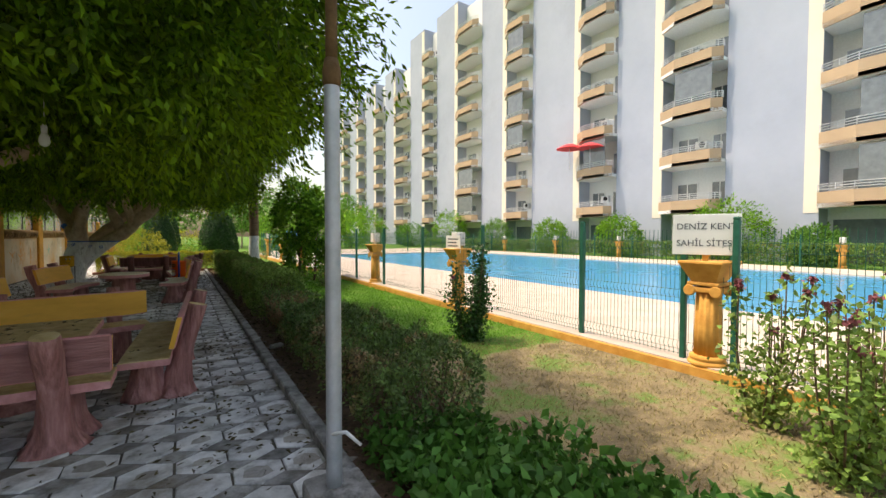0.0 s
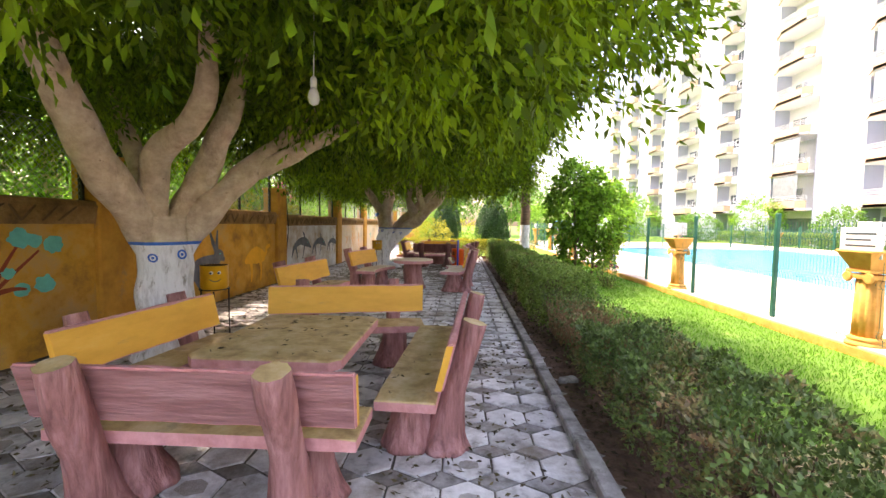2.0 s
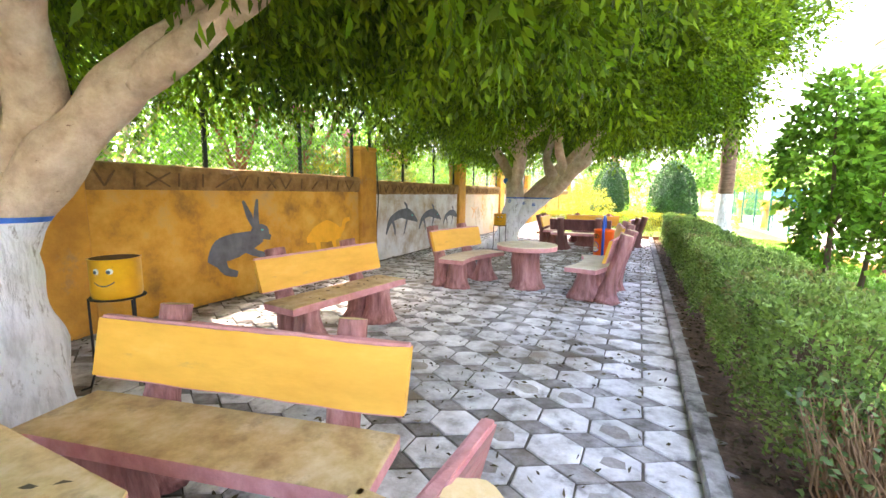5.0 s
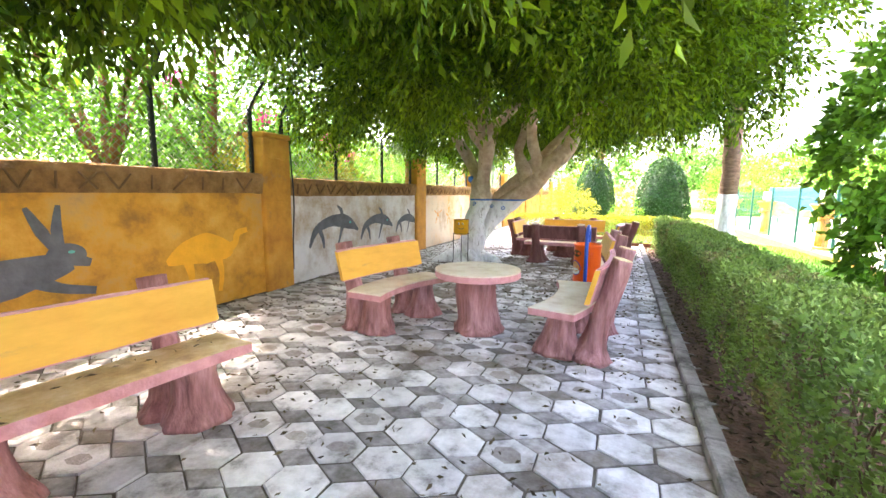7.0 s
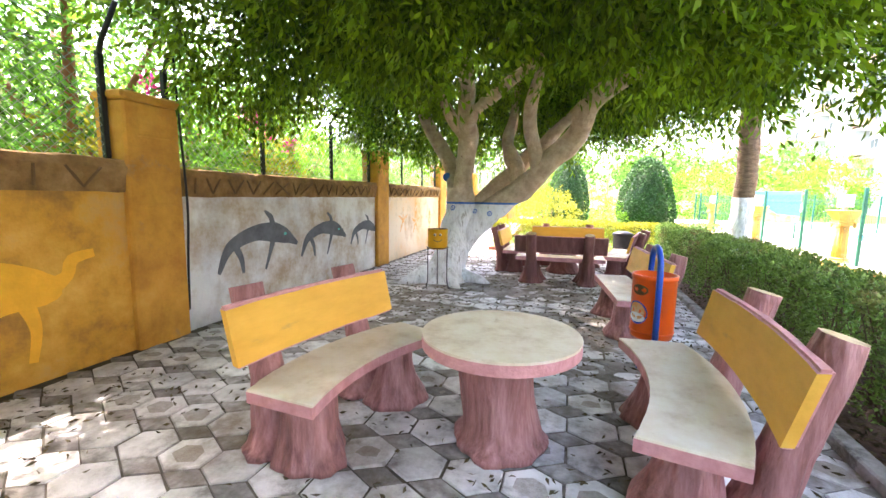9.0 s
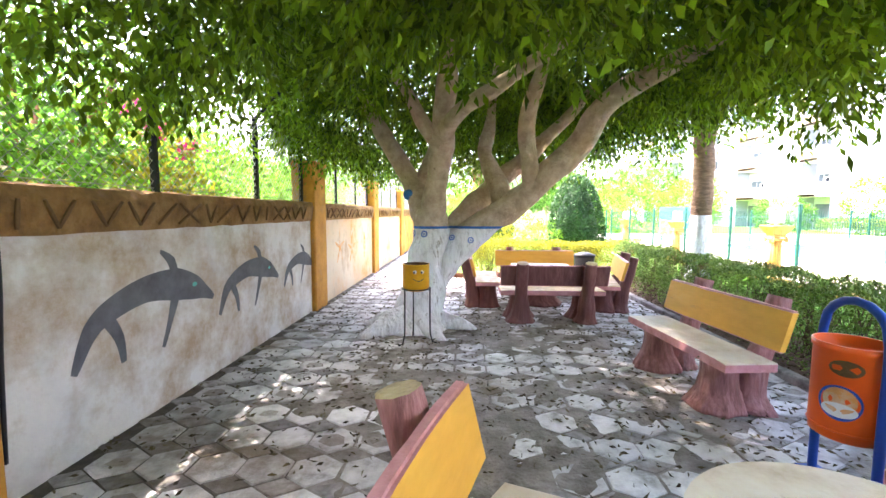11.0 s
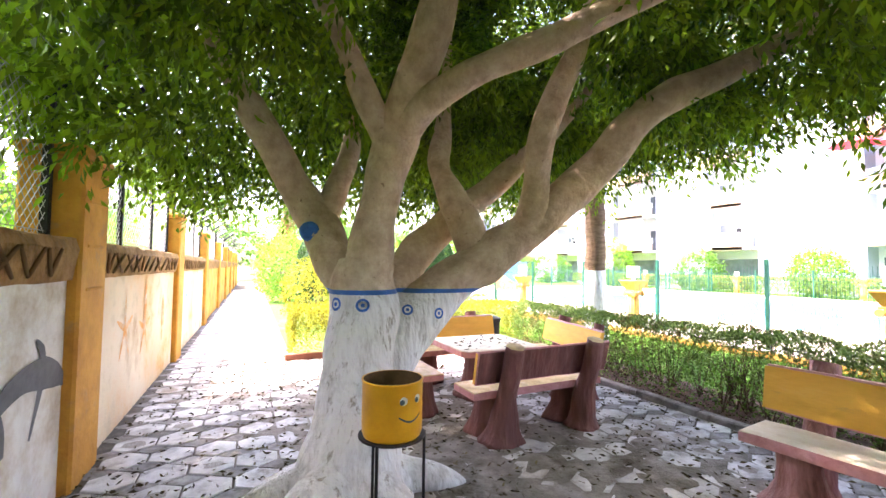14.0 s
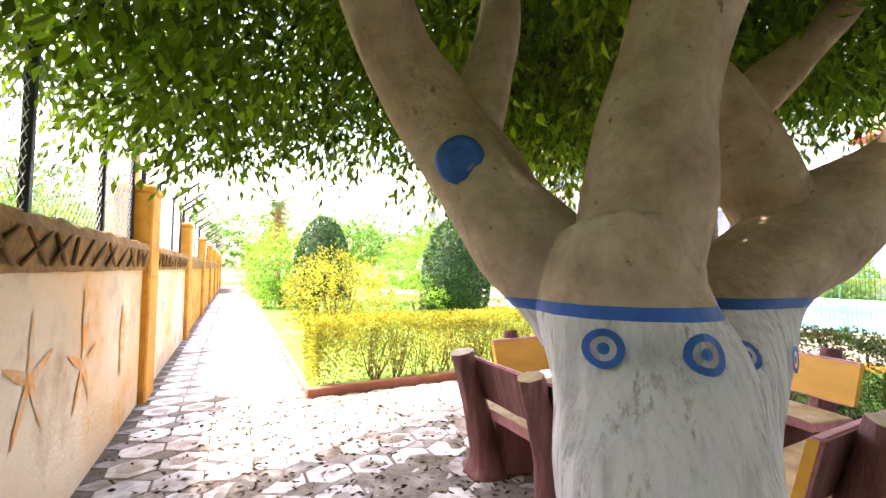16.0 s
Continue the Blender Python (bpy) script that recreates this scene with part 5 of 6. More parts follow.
t = thing("litter_bin", (0.52, 13.95, 0), "orange litter bin hung in a blue tube frame", "bin")
bm = bmesh.new()
lathe(bm, [(0.15, 0.36), (0.165, 0.37), (0.17, 0.42), (0.17, 0.86), (0.178, 0.865), (0.178, 0.9), (0.165, 0.9), (0.16, 0.5)], 32)
can = part("can", bm, M_BIN, t, "orange can")
bm = bmesh.new()
lathe(bm, [(0.171, 0.415), (0.176, 0.42), (0.171, 0.425)], 32)
part("rib", bm, M_BIN, can)
bm = bmesh.new()
pts, rad = resample([(0, -0.2, 0.03), (0, -0.2, 0.5), (0, -0.2, 0.93), (0, -0.14, 1.08), (0, 0, 1.13), (0, 0.14, 1.08), (0, 0.2, 0.93), (0, 0.2, 0.5), (0, 0.2, 0.03)], [0.024] * 9, 0.06)
tube(bm, pts, rad, 12)
part("tube_frame", bm, M_BINBLUE, t, "blue bent tube frame", True)
for s in (-1, 1):
    bm = bmesh.new()
    box(bm, (-0.07, s * 0.2 - 0.05, 0.0), (0.07, s * 0.2 + 0.05, 0.03), 0.006)
    part("foot_plate", bm, M_BINBLUE, t)


def on_can(bm, a0, z0, w, h, off, mat, seg=16):
    R = 0.17 + off
    vs = [bm.verts.new((R * math.cos(a0 + w / R * math.cos(k * 2 * math.pi / seg)), R * math.sin(a0 + w / R * math.cos(k * 2 * math.pi / seg)), z0 + h * math.sin(k * 2 * math.pi / seg))) for k in range(seg)]
    c = bm.verts.new((R * math.cos(a0), R * math.sin(a0), z0))
    for k in range(seg):
        bm.faces.new((c, vs[k], vs[(k + 1) % seg])).material_index = mat


bm = bmesh.new()
AZ = math.radians(222)
# slot not cut: a dark oval on the can gives its inner shade
on_can(bm, AZ, 0.78, 0.075, 0.045, 0.002, 0)
part("slot", bm, M_RUST, can, "dark oval painted for the shade inside the slot")
bm = bmesh.new()
on_can(bm, AZ - 0.1, 0.585, 0.098, 0.098, 0.002, 0, 24)
on_can(bm, AZ - 0.1, 0.6, 0.075, 0.072, 0.003, 1, 20)
on_can(bm, AZ - 0.1, 0.545, 0.08, 0.04, 0.004, 2, 20)
part("round_emblem", bm, [M_BINBLUE, M_STARFISH, M_SIGN], can, "round blue, orange and white emblem")

# painted panel at the far end of the pool
t = thing("painted_panel", (7.5, 30.0, 0.02), "blue and orange painted panel standing beside the pool", "panel")
bm = bmesh.new()
box(bm, (-0.85, -0.02, 0.62), (0.85, 0.02, 1.85), 0.006)
part("board", bm, M_PANELBLUE, t)
bm = bmesh.new()
prism(bm, [(-0.84, -0.6), (0.84, -0.6), (0.84, -0.35), (0.1, -0.28), (-0.35, 0.0), (-0.84, 0.1)], 0.021, 0.025)
bmesh.ops.transform(bm, matrix=pose(0, 0, 1.235, 90), verts=bm.verts)
part("painted_wave", bm, M_STARFISH, t, "orange painted wave")
for sx in (-0.75, 0.75):
    bm = bmesh.new()
    box(bm, (sx - 0.03, -0.03, 0), (sx + 0.03, 0.03, 0.62), 0.004)
    part("leg", bm, M_GREENMETAL, t)

# broken kerb piece in the hedge bed
t = thing("broken_kerb", (1.73, 6.72, 0, 0, 0, 14), "broken piece of concrete kerb lying in the soil", "stone")
bm = bmesh.new()
box(bm, (-0.1, -0.04, -0.03), (0.1, 0.04, 0.045), 0.025, seg=3)
for v in bm.verts:
    v.co += Vector((noise.noise(v.co * 9), noise.noise(v.co * 9 + Vector((5, 0, 0))), noise.noise(v.co * 9 + Vector((0, 5, 0))))) * 0.02
part("piece", bm, M_KERB, t)

t = thing("waste_bin", (1.02, 21.1, 0), "dark round waste bin at the hedge end", "bin")
bm = bmesh.new()
lathe(bm, [(0.19, 0), (0.2, 0.02), (0.22, 0.6), (0.235, 0.61), (0.235, 0.64), (0.2, 0.64)], 20)
part("body", bm, M_BLACK, t)
bm = bmesh.new()
lathe(bm, [(0.24, 0.641), (0.24, 0.67), (0.12, 0.72), (0.03, 0.73)], 20)
part("lid", bm, M_BLACK, t)

t = thing("hanging_bulb", (-0.43, 5.44, 2.4), "white light bulb hanging on a cable from a branch", "lamp")
bm = bmesh.new()
lathe(bm, [(0.005, 0), (0.03, 0.012), (0.042, 0.045), (0.036, 0.085), (0.022, 0.12)], 18)
part("bulb", bm, M_BULB, t, "", True)
bm = bmesh.new()
lathe(bm, [(0.022, 0.12), (0.024, 0.18), (0.012, 0.2)], 14)
part("socket", bm, M_WHITE, t)
bm = bmesh.new()
tube(bm, [(0, 0, 0.2), (0.005, 0, 0.5), (-0.01, 0.01, 1.2)], [0.004] * 3, 6)
part("cable", bm, M_WHITE, t)

# cable down the pilaster
t = thing("wall_cable", (0, 0, 0), "black cable hanging down the ochre pilaster", "cable")
bm = bmesh.new()
pts, rad = resample([(WALL_X + 0.03, 13.55, 2.9), (WALL_X + 0.05, 13.56, 2.2), (WALL_X + 0.1, 13.55, 1.4), (WALL_X + 0.04, 13.57, 0.8), (WALL_X + 0.05, 13.54, 0.25)], [0.012] * 5, 0.1)
tube(bm, pts, rad, 6)
part("cable", bm, M_BLACK, t)

# ---- murals on the boundary wall ----
LAYER = [0]


def stroke(bm, pts, widths, mat=0):
    """A painted stroke in the wall's plane through (y, z) points."""
    LAYER[0] += 1
    x = WALL_X + 0.003 + 0.0004 * (LAYER[0] % 14)
    P, Wd = resample([(0, y, z) for y, z in pts], widths, 0.04)
    row = []
    for i, p in enumerate(P):
        d = (P[min(i + 1, len(P) - 1)] - P[max(i - 1, 0)]).normalized()
        n = Vector((0, -d.z, d.y))
        row.append((bm.verts.new(Vector((x, 0, 0)) + p * 1 + n * Wd[i] / 2), bm.verts.new(Vector((x, 0, 0)) + p - n * Wd[i] / 2)))
    for a, b in zip(row, row[1:]):
        f = bm.faces.new((a[0], a[1], b[1], b[0]))
        f.material_index = mat


def blob(bm, y, z, ry, rz, mat=0, rough=0.0, seed=0):
    LAYER[0] += 1
    x = WALL_X + 0.003 + 0.0004 * (LAYER[0] % 14)
    vs = []
    for k in range(28):
        a = k * 2 * math.pi / 28
        r = 1 + rough * noise.noise(Vector((math.cos(a) * 2 + seed, math.sin(a) * 2, seed)))
        vs.append(bm.verts.new((x, y + ry * r * math.cos(a), z + rz * r * math.sin(a))))
    bm.faces.new(vs).material_index = mat


def mural(bm, mats, label):
    o = link("wall_mural", bm, mats)
    return tagged(o, label, "mural", "murals on the wall", "structure")


bm = bmesh.new()
stroke(bm, [(6.46, 0.12), (6.45, 0.45), (6.41, 0.75)], [0.15, 0.09, 0.08])
for pts in ([(6.42, 0.7), (6.2, 0.93), (5.75, 1.2)], [(6.42, 0.7), (6.6, 0.88), (7.0, 1.22)], [(6.33, 0.82), (6.33, 1.05), (6.36, 1.3)], [(6.5, 0.8), (6.62, 1.05), (6.78, 1.3)], [(6.2, 0.93), (6.05, 1.1), (6.0, 1.3)], [(6.55, 0.8), (6.72, 0.82), (6.85, 0.8)]):
    stroke(bm, pts, [0.06, 0.045, 0.025])
for k, (y, z, r) in enumerate(((6.36, 1.37, 0.14), (6.22, 1.36, 0.1), (6.8, 1.37, 0.13), (6.95, 1.33, 0.09), (7.17, 1.28, 0.12), (6.67, 0.99, 0.07), (6.8, 0.8, 0.09), (7.06, 0.83, 0.12), (5.98, 1.3, 0.12), (5.7, 1.25, 0.14))):
    blob(bm, y, z, r, r * 0.85, 1, 0.35, k)
mural(bm, [M_REDMURAL, M_TEAL], "painted red tree with teal crowns on the wall")
bm = bmesh.new()
stroke(bm, [(9.68, 0.5), (9.82, 0.68), (10.05, 0.74), (10.35, 0.8), (10.5, 0.85)], [0.2, 0.36, 0.36, 0.26, 0.2])
blob(bm, 10.48, 0.9, 0.17, 0.12)
stroke(bm, [(10.45, 0.88), (10.68, 0.8)], [0.16, 0.08])
stroke(bm, [(10.4, 0.95), (10.3, 1.15), (10.2, 1.38)], [0.07, 0.11, 0.04])
stroke(bm, [(10.44, 0.97), (10.42, 1.15), (10.45, 1.4)], [0.07, 0.1, 0.04])
stroke(bm, [(10.2, 0.7), (10.4, 0.58), (10.7, 0.5)], [0.16, 0.1, 0.08])
stroke(bm, [(9.78, 0.58), (9.86, 0.4), (10.05, 0.32)], [0.2, 0.12, 0.09])
blob(bm, 10.52, 0.93, 0.03, 0.016, 1)
mural(bm, [M_GREYMURAL, M_TEAL], "grey rabbit painted on the orange wall")
bm = bmesh.new()
stroke(bm, [(11.46, 0.66), (11.7, 0.75), (12.0, 0.79), (12.3, 0.74), (12.4, 0.74)], [0.06, 0.3, 0.42, 0.26, 0.12])
stroke(bm, [(12.32, 0.74), (12.45, 0.82), (12.5, 0.95), (12.67, 0.99)], [0.16, 0.1, 0.1, 0.07])
stroke(bm, [(11.74, 0.62), (11.77, 0.42), (11.74, 0.19)], [0.14, 0.08, 0.06])
stroke(bm, [(12.17, 0.62), (12.21, 0.42), (12.17, 0.17)], [0.12, 0.08, 0.06])
mural(bm, [M_YELMURAL], "yellow camel painted on the orange wall")
for y0, z0, k in ((14.01, 0.09, 0.955), (15.6, 0.07, 0.85), (17.1, 0.06, 0.7)):
    bm = bmesh.new()

    def P(y, z):
        return (y0 + (y - 14.28) * k, z0 + 0.7 + (z - 0.7) * k)
    stroke(bm, [P(14.27, 0.45), P(14.42, 0.72), P(14.62, 0.84), P(14.95, 0.92), P(15.3, 0.9), P(15.55, 0.83), P(15.7, 0.76), P(15.84, 0.68)], [0.05 * k, 0.14 * k, 0.18 * k, 0.22 * k, 0.3 * k, 0.24 * k, 0.14 * k, 0.05 * k])
    stroke(bm, [P(15.28, 1.0), P(15.25, 1.12), P(15.12, 1.22)], [0.1 * k, 0.1 * k, 0.03 * k])
    stroke(bm, [P(15.28, 0.8), P(15.2, 0.6), P(15.1, 0.38)], [0.12 * k, 0.07 * k, 0.04 * k])
    stroke(bm, [P(14.55, 0.78), P(14.65, 0.6), P(14.68, 0.4)], [0.12 * k, 0.09 * k, 0.05 * k])
    blob(bm, *P(15.55, 0.86), 0.035 * k, 0.022 * k, 1)
    mural(bm, [M_GREYMURAL, M_TEAL], "grey dolphin-like animal painted on the white wall")
for y, z, k, mt in ((19.65, 0.92, 1.0, M_STARFISH), (20.5, 0.82, 1.0, M_STARFISH), (24.1, 0.95, 0.7, M_TEAL), (26.2, 0.95, 0.8, M_WHITE)):
    bm = bmesh.new()
    for q in range(5):
        a = math.pi / 2 + q * 2 * math.pi / 5
        stroke(bm, [(y, z), (y + 0.16 * k * math.cos(a), z + 0.18 * k * math.sin(a)), (y + 0.3 * k * math.cos(a), z + 0.36 * k * math.sin(a))], [0.07 * k, 0.06 * k, 0.015])
    mural(bm, [mt], "starfish painted on the faded wall")
bm = bmesh.new()
stroke(bm, [(21.6, 0.5), (21.62, 0.8), (21.6, 1.15)], [0.06, 0.2, 0.05])
stroke(bm, [(20.5, 1.0), (20.52, 1.2), (20.5, 1.34)], [0.1, 0.16, 0.06])
mural(bm, [M_STARFISH], "orange plant shapes painted on the faded wall")

# carved zigzags along the coping
M_GROOVE = material("dark_groove", shades((0.16, 0.09, 0.035), 0.7, 1.2), 8, 0.95, 0.4, 30)
rgz = random.Random(9)
for k, (a, b) in enumerate(zip(PIL_Y[1:6], PIL_Y[2:7])):
    h = 1.54 if a < 13 else 1.49
    bm = bmesh.new()
    y = a + 0.36
    while y < b - 0.6:
        w = rgz.uniform(0.16, 0.3)
        kind = rgz.choice("VVXZI")
        segs = {"V": [((0, 1), (0.5, 0)), ((0.5, 0), (1, 1))], "X": [((0, 1), (1, 0)), ((0, 0), (1, 1))], "Z": [((0, 0), (1, 1))], "I": [((0.5, 0), (0.5, 1))]}[kind]
        for (u0, v0), (u1, v1) in segs:
            p0, p1 = Vector((WALL_X + 0.05 + 0.02 * v0, y + u0 * w, h + 0.02 + v0 * 0.17)), Vector((WALL_X + 0.05 + 0.02 * v1, y + u1 * w, h + 0.02 + v1 * 0.17))
            tube(bm, [p0, (p0 + p1) / 2, p1], [0.01, 0.013, 0.01], 6)
        y += w + rgz.uniform(0.02, 0.12)
    o = tagged(link("carved_line", bm, M_GROOVE), "dark carved zigzag lines on the wall coping", "ornament", "", "structure")
# ---- chain-link fence on the wall ----
link_fence = thing("chain_link_fence", (0, 0, 0), "rusty chain-link fence with slanted arms on the boundary wall", "fence")
FXW = WALL_X - 0.12
for k, (a, b) in enumerate(zip(PIL_Y, PIL_Y[1:])):
    z0, z1 = 1.78, 2.72
    bm = bmesh.new()
    a1, b1 = a + 0.33, b - 0.33
    step = 0.085 if 2 < a < 24 else 0.17
    h = z1 - z0
    n = int((b1 - a1 + h) / step)
    for i in range(n):
        for s in (1, -1):
            y0 = a1 - h + i * step if s > 0 else a1 + i * step
            p, q = Vector((FXW + 0.002 * s, y0, z0)), Vector((FXW + 0.002 * s, y0 + s * h, z1))
            lo, hi = (p, q)
            for end, other in ((a1, b1),):
                if max(lo.y, hi.y) <= a1 or min(lo.y, hi.y) >= b1:
                    lo = None
                    break

                def clip(y):
                    u = (y - p.y) / (q.y - p.y)
                    return p.lerp(q, u)
                ymin, ymax = sorted((p.y, q.y))
                A, B = max(ymin, a1), min(ymax, b1)
                lo, hi = clip(A), clip(B)
            if lo is not None and (lo - hi).length > 0.02:
                wire(bm, lo, hi, 0.003 if step < 0.1 else 0.004)
    for z in (z0 + 0.03, z1):
        wire(bm, (FXW, a1, z), (FXW, b1, z), 0.004)
    part("wire_mesh", bm, M_LINK, link_fence)
    for y in ((a + 0.31), (a * 2 + b) / 3, (a + 2 * b) / 3, b - 0.31):
        bm = bmesh.new()
        box(bm, (FXW - 0.03, y - 0.025, z0 - 0.2), (FXW + 0.02, y + 0.025, z1 + 0.05), 0.004)
        tube(bm, [(FXW, y, z1 + 0.03), (FXW + 0.12, y - 0.05, z1 + 0.12), (FXW + 0.42, y - 0.12, z1 + 0.36)], [0.025, 0.024, 0.022], 6)
        part("post", bm, M_BLACK, link_fence, "dark steel post with a slanted arm")
    bm = bmesh.new()
    for u in (0.4, 0.7, 1.0):
        wire(bm, (FXW + 0.42 * u, a, z1 + 0.03 + 0.33 * u), (FXW + 0.42 * u, b, z1 + 0.03 + 0.33 * u), 0.003)
    part("barbed_wire", bm, M_LINK, link_fence)
t = thing("street_lamp", (WALL_X - 0.15, 22.8, 2.44), "thin grey lamp post standing on the wall pilaster", "lamp post")
bm = bmesh.new()
tube(bm, [(0, 0, 0), (0, 0, 1.2), (0, 0, 2.2)], [0.035, 0.03, 0.028], 8)
part("pole", bm, M_GALV, t)

# ---- trees behind the wall ----
rg = random.Random(21)


def back_tree(x, y, h, r, mat, n, leaf, seed, trunk=None, label="leafy tree behind the boundary wall", lowz=1.3):
    limbs = [([(x, y, -0.05), (x + 0.05, y, h * 0.3), (x + rg.uniform(-0.2, 0.2), y + rg.uniform(-0.2, 0.2), h * 0.75)], [0.13, 0.1, 0.04])]
    for k in range(4):
        a = k * 1.6 + seed
        limbs.append(([(x, y, h * 0.3), (x + r * 0.4 * math.cos(a), y + r * 0.4 * math.sin(a), h * 0.55), (x + r * 0.7 * math.cos(a), y + r * 0.7 * math.sin(a), h * 0.75)], [0.07, 0.05, 0.02]))
    blobs = [(x, y, h * 0.68, r, h * 0.32)] + [(x + r * 0.6 * math.cos(k * 2.1 + seed), y + r * 0.6 * math.sin(k * 2.1 + seed), h * rg.uniform(0.4, 0.7), r * 0.65, h * 0.25) for k in range(3)]
    broadleaf("garden_tree", None, label, limbs, blobs, n // 9, 9, leaf, leaf * 0.42, mat, trunk or M_TRUNK, lambda p: lowz + 0 * p[:, 0], seed, 0.34, 0.15, group="trees behind the wall", seg=8, fine=0.5, inner=0.35)


k = 0
for y in (-3, 1.2, 4.0, 7.2, 9.6, 12.2, 14.2, 16.4, 19.2, 22.5, 26, 31, 37, 44):
    k += 1
    tall = rg.uniform(4.4, 5.6) if y < 11 else rg.uniform(5.2, 5.8) if y < 16 else 4.6 if y < 17 else rg.uniform(2.9, 3.4)
    back_tree((-6.4 if 11 < y < 17 else -6.9) - rg.uniform(0, 0.9), y + rg.uniform(-0.4, 0.4), tall, rg.uniform(1.5, 2.0), (M_LIGHTLEAF, M_FARLEAF, M_LIGHTLEAF)[k % 3], 8500, 0.12, 60 + k, M_REDBARK if k in (6, 7, 8) else None)
for y in (0, 6, 11.5, 17, 23, 30, 38, 47):
    k += 1
    back_tree(-11.5 - rg.uniform(0, 2.5), y, (rg.uniform(6.0, 8.0) if y < 14 else rg.uniform(4.5, 5.8)), rg.uniform(2.2, 2.9), M_FARLEAF, 6500, 0.2, 60 + k, None, "tall tree in the neighbouring garden")
for y, z in ((14.3, 2.9), (16.0, 2.75), (16.4, 2.6), (17.0, 2.45), (12.6, 3.2)):
    t = thing("flower_cluster", (0, 0, 0), "bright pink bougainvillea flowers behind the fence", "flowers", "pink flowers")
    rng = np.random.default_rng(int(y * 10))
    c = np.array([-5.4, y, z]) + rng.normal(size=(90, 3)) * 0.07
    leaves("petals", c, rng.normal(size=c.shape), 0.05, 0.05, M_FLOWER, t, rng=rng)
for k2, (y, h) in enumerate(((15.4, 2.5), (16.6, 2.4), (17.4, 2.2), (13.9, 2.3), (21.5, 2.2))):
    bush(-5.7, y, 0.6, h, "yellow-green shrub against the chain-link fence", M_GOLD if k2 % 2 else M_LIGHTLEAF, 2200, 0.13, 90 + k2, "shrubs behind the wall")

# ---- beyond the terrace end ----
bush(-1.1, 26.3, 0.95, 1.75, "rounded yellow-green garden shrub", M_GOLD, 6000, 0.08, 101, "shrubs beyond the terrace")
bush(-1.5, 34.5, 1.0, 2.6, "light green feathery shrub beside the path", M_LIGHTLEAF, 4000, 0.14, 102, "shrubs beyond the terrace")
bush(-1.3, 40, 1.3, 3.4, "light green feathery shrub beside the path", M_LIGHTLEAF, 4000, 0.16, 103, "shrubs beyond the terrace")
bush(1.2, 27.0, 0.6, 1.2, "low green garden shrub", M_LIGHTLEAF, 2500, 0.08, 104, "shrubs beyond the terrace")
bush(0.6, 36, 1.6, 1.7, "reddish yellow flowering shrub", M_GOLD, 3000, 0.12, 105, "shrubs beyond the terrace")
hedge_block("low_hedge", (-1.2, 27.5, 0), (5.0, 28.1, 0.6), "low dark hedge in the garden beyond", M_HEDGE, 700, 0.06, 15, stems=False)
bm = bmesh.new()
box(bm, (-2.45, 21.86, -0.05), (2.5, 21.96, 0.1), 0.01)
box(bm, (-2.45, 21.97, -0.05), (-2.36, 50, 0.06), 0.01)
setting("garden_edging", bm, M_REDBARK, "reddish edging stones of the garden bed", "edging")
for k, (x, y, h, r) in enumerate(((-8, 62, 9, 4), (-2, 66, 8, 4), (4, 70, 9, 4.5), (10, 66, 8, 4), (16, 72, 10, 5), (22, 70, 8, 4), (-14, 58, 10, 4), (27, 76, 9, 4.5), (7, 58, 6, 3))):
    back_tree(x, y, h, r, M_FARLEAF, 5000, 0.34, 130 + k, None, "distant green tree beyond the garden", 0.6)


def palm(x, y, h, r, label, dry=0, white=True, nf=16, fl=1.9, seed=1):
    t = thing("palm_tree", (x, y, 0), label, "palm")
    bm = bmesh.new()
    zs = [i * 0.09 for i in range(int(h / 0.09) + 1)]
    tube(bm, [(0.02 * math.sin(z), 0, z - 0.05) for z in zs], [r * (1.35 - 0.35 * min(1, z / 0.8)) * (1 + 0.05 * (i % 2)) for i, z in enumerate(zs)], 18, 0.01, 0.15, seed=seed)
    for f in bm.faces:
        f.material_index = 1 if white and f.calc_center_median().z < 1.55 else 0
    part("trunk", bm, [M_REDBARK if dry else M_PALMBARK, M_WHITEWASH], t, "ringed trunk, whitewashed below" if white else "")
    rng = np.random.default_rng(seed)
    for k in range(nf + dry):
        a = k * 2.4
        up = 0.9 - 1.2 * (k % 4) / 3 if k < nf else -1.6
        L = fl * (0.8 if k >= nf else 1)
        u = np.linspace(0, 1, 34)
        px, pz = L * u * (0.85 if k < nf else 0.25), h + L * (up * u - 0.75 * u * u)
        c, s = math.cos(a), math.sin(a)
        ax = np.stack([px * c, px * s, pz], 1)
        at = np.repeat(ax[2:], 2, 0)
        side = np.tile(np.array([[-s, c, -0.35], [s, -c, -0.35]]), (32, 1)) + np.array([c, s, 0]) * 0.5
        f = leaves("frond", at, side, 0.42, 0.04, M_FROND if k < nf else M_DRYFROND, t, rng=rng)
    return t


palm(3.35, 20.8, 5.2, 0.2, "palm tree with a ringed trunk whitewashed below")
palm(-0.9, 44, 5.6, 0.17, "distant palm with a skirt of dry orange fronds", dry=14, white=False, seed=3, fl=1.5)

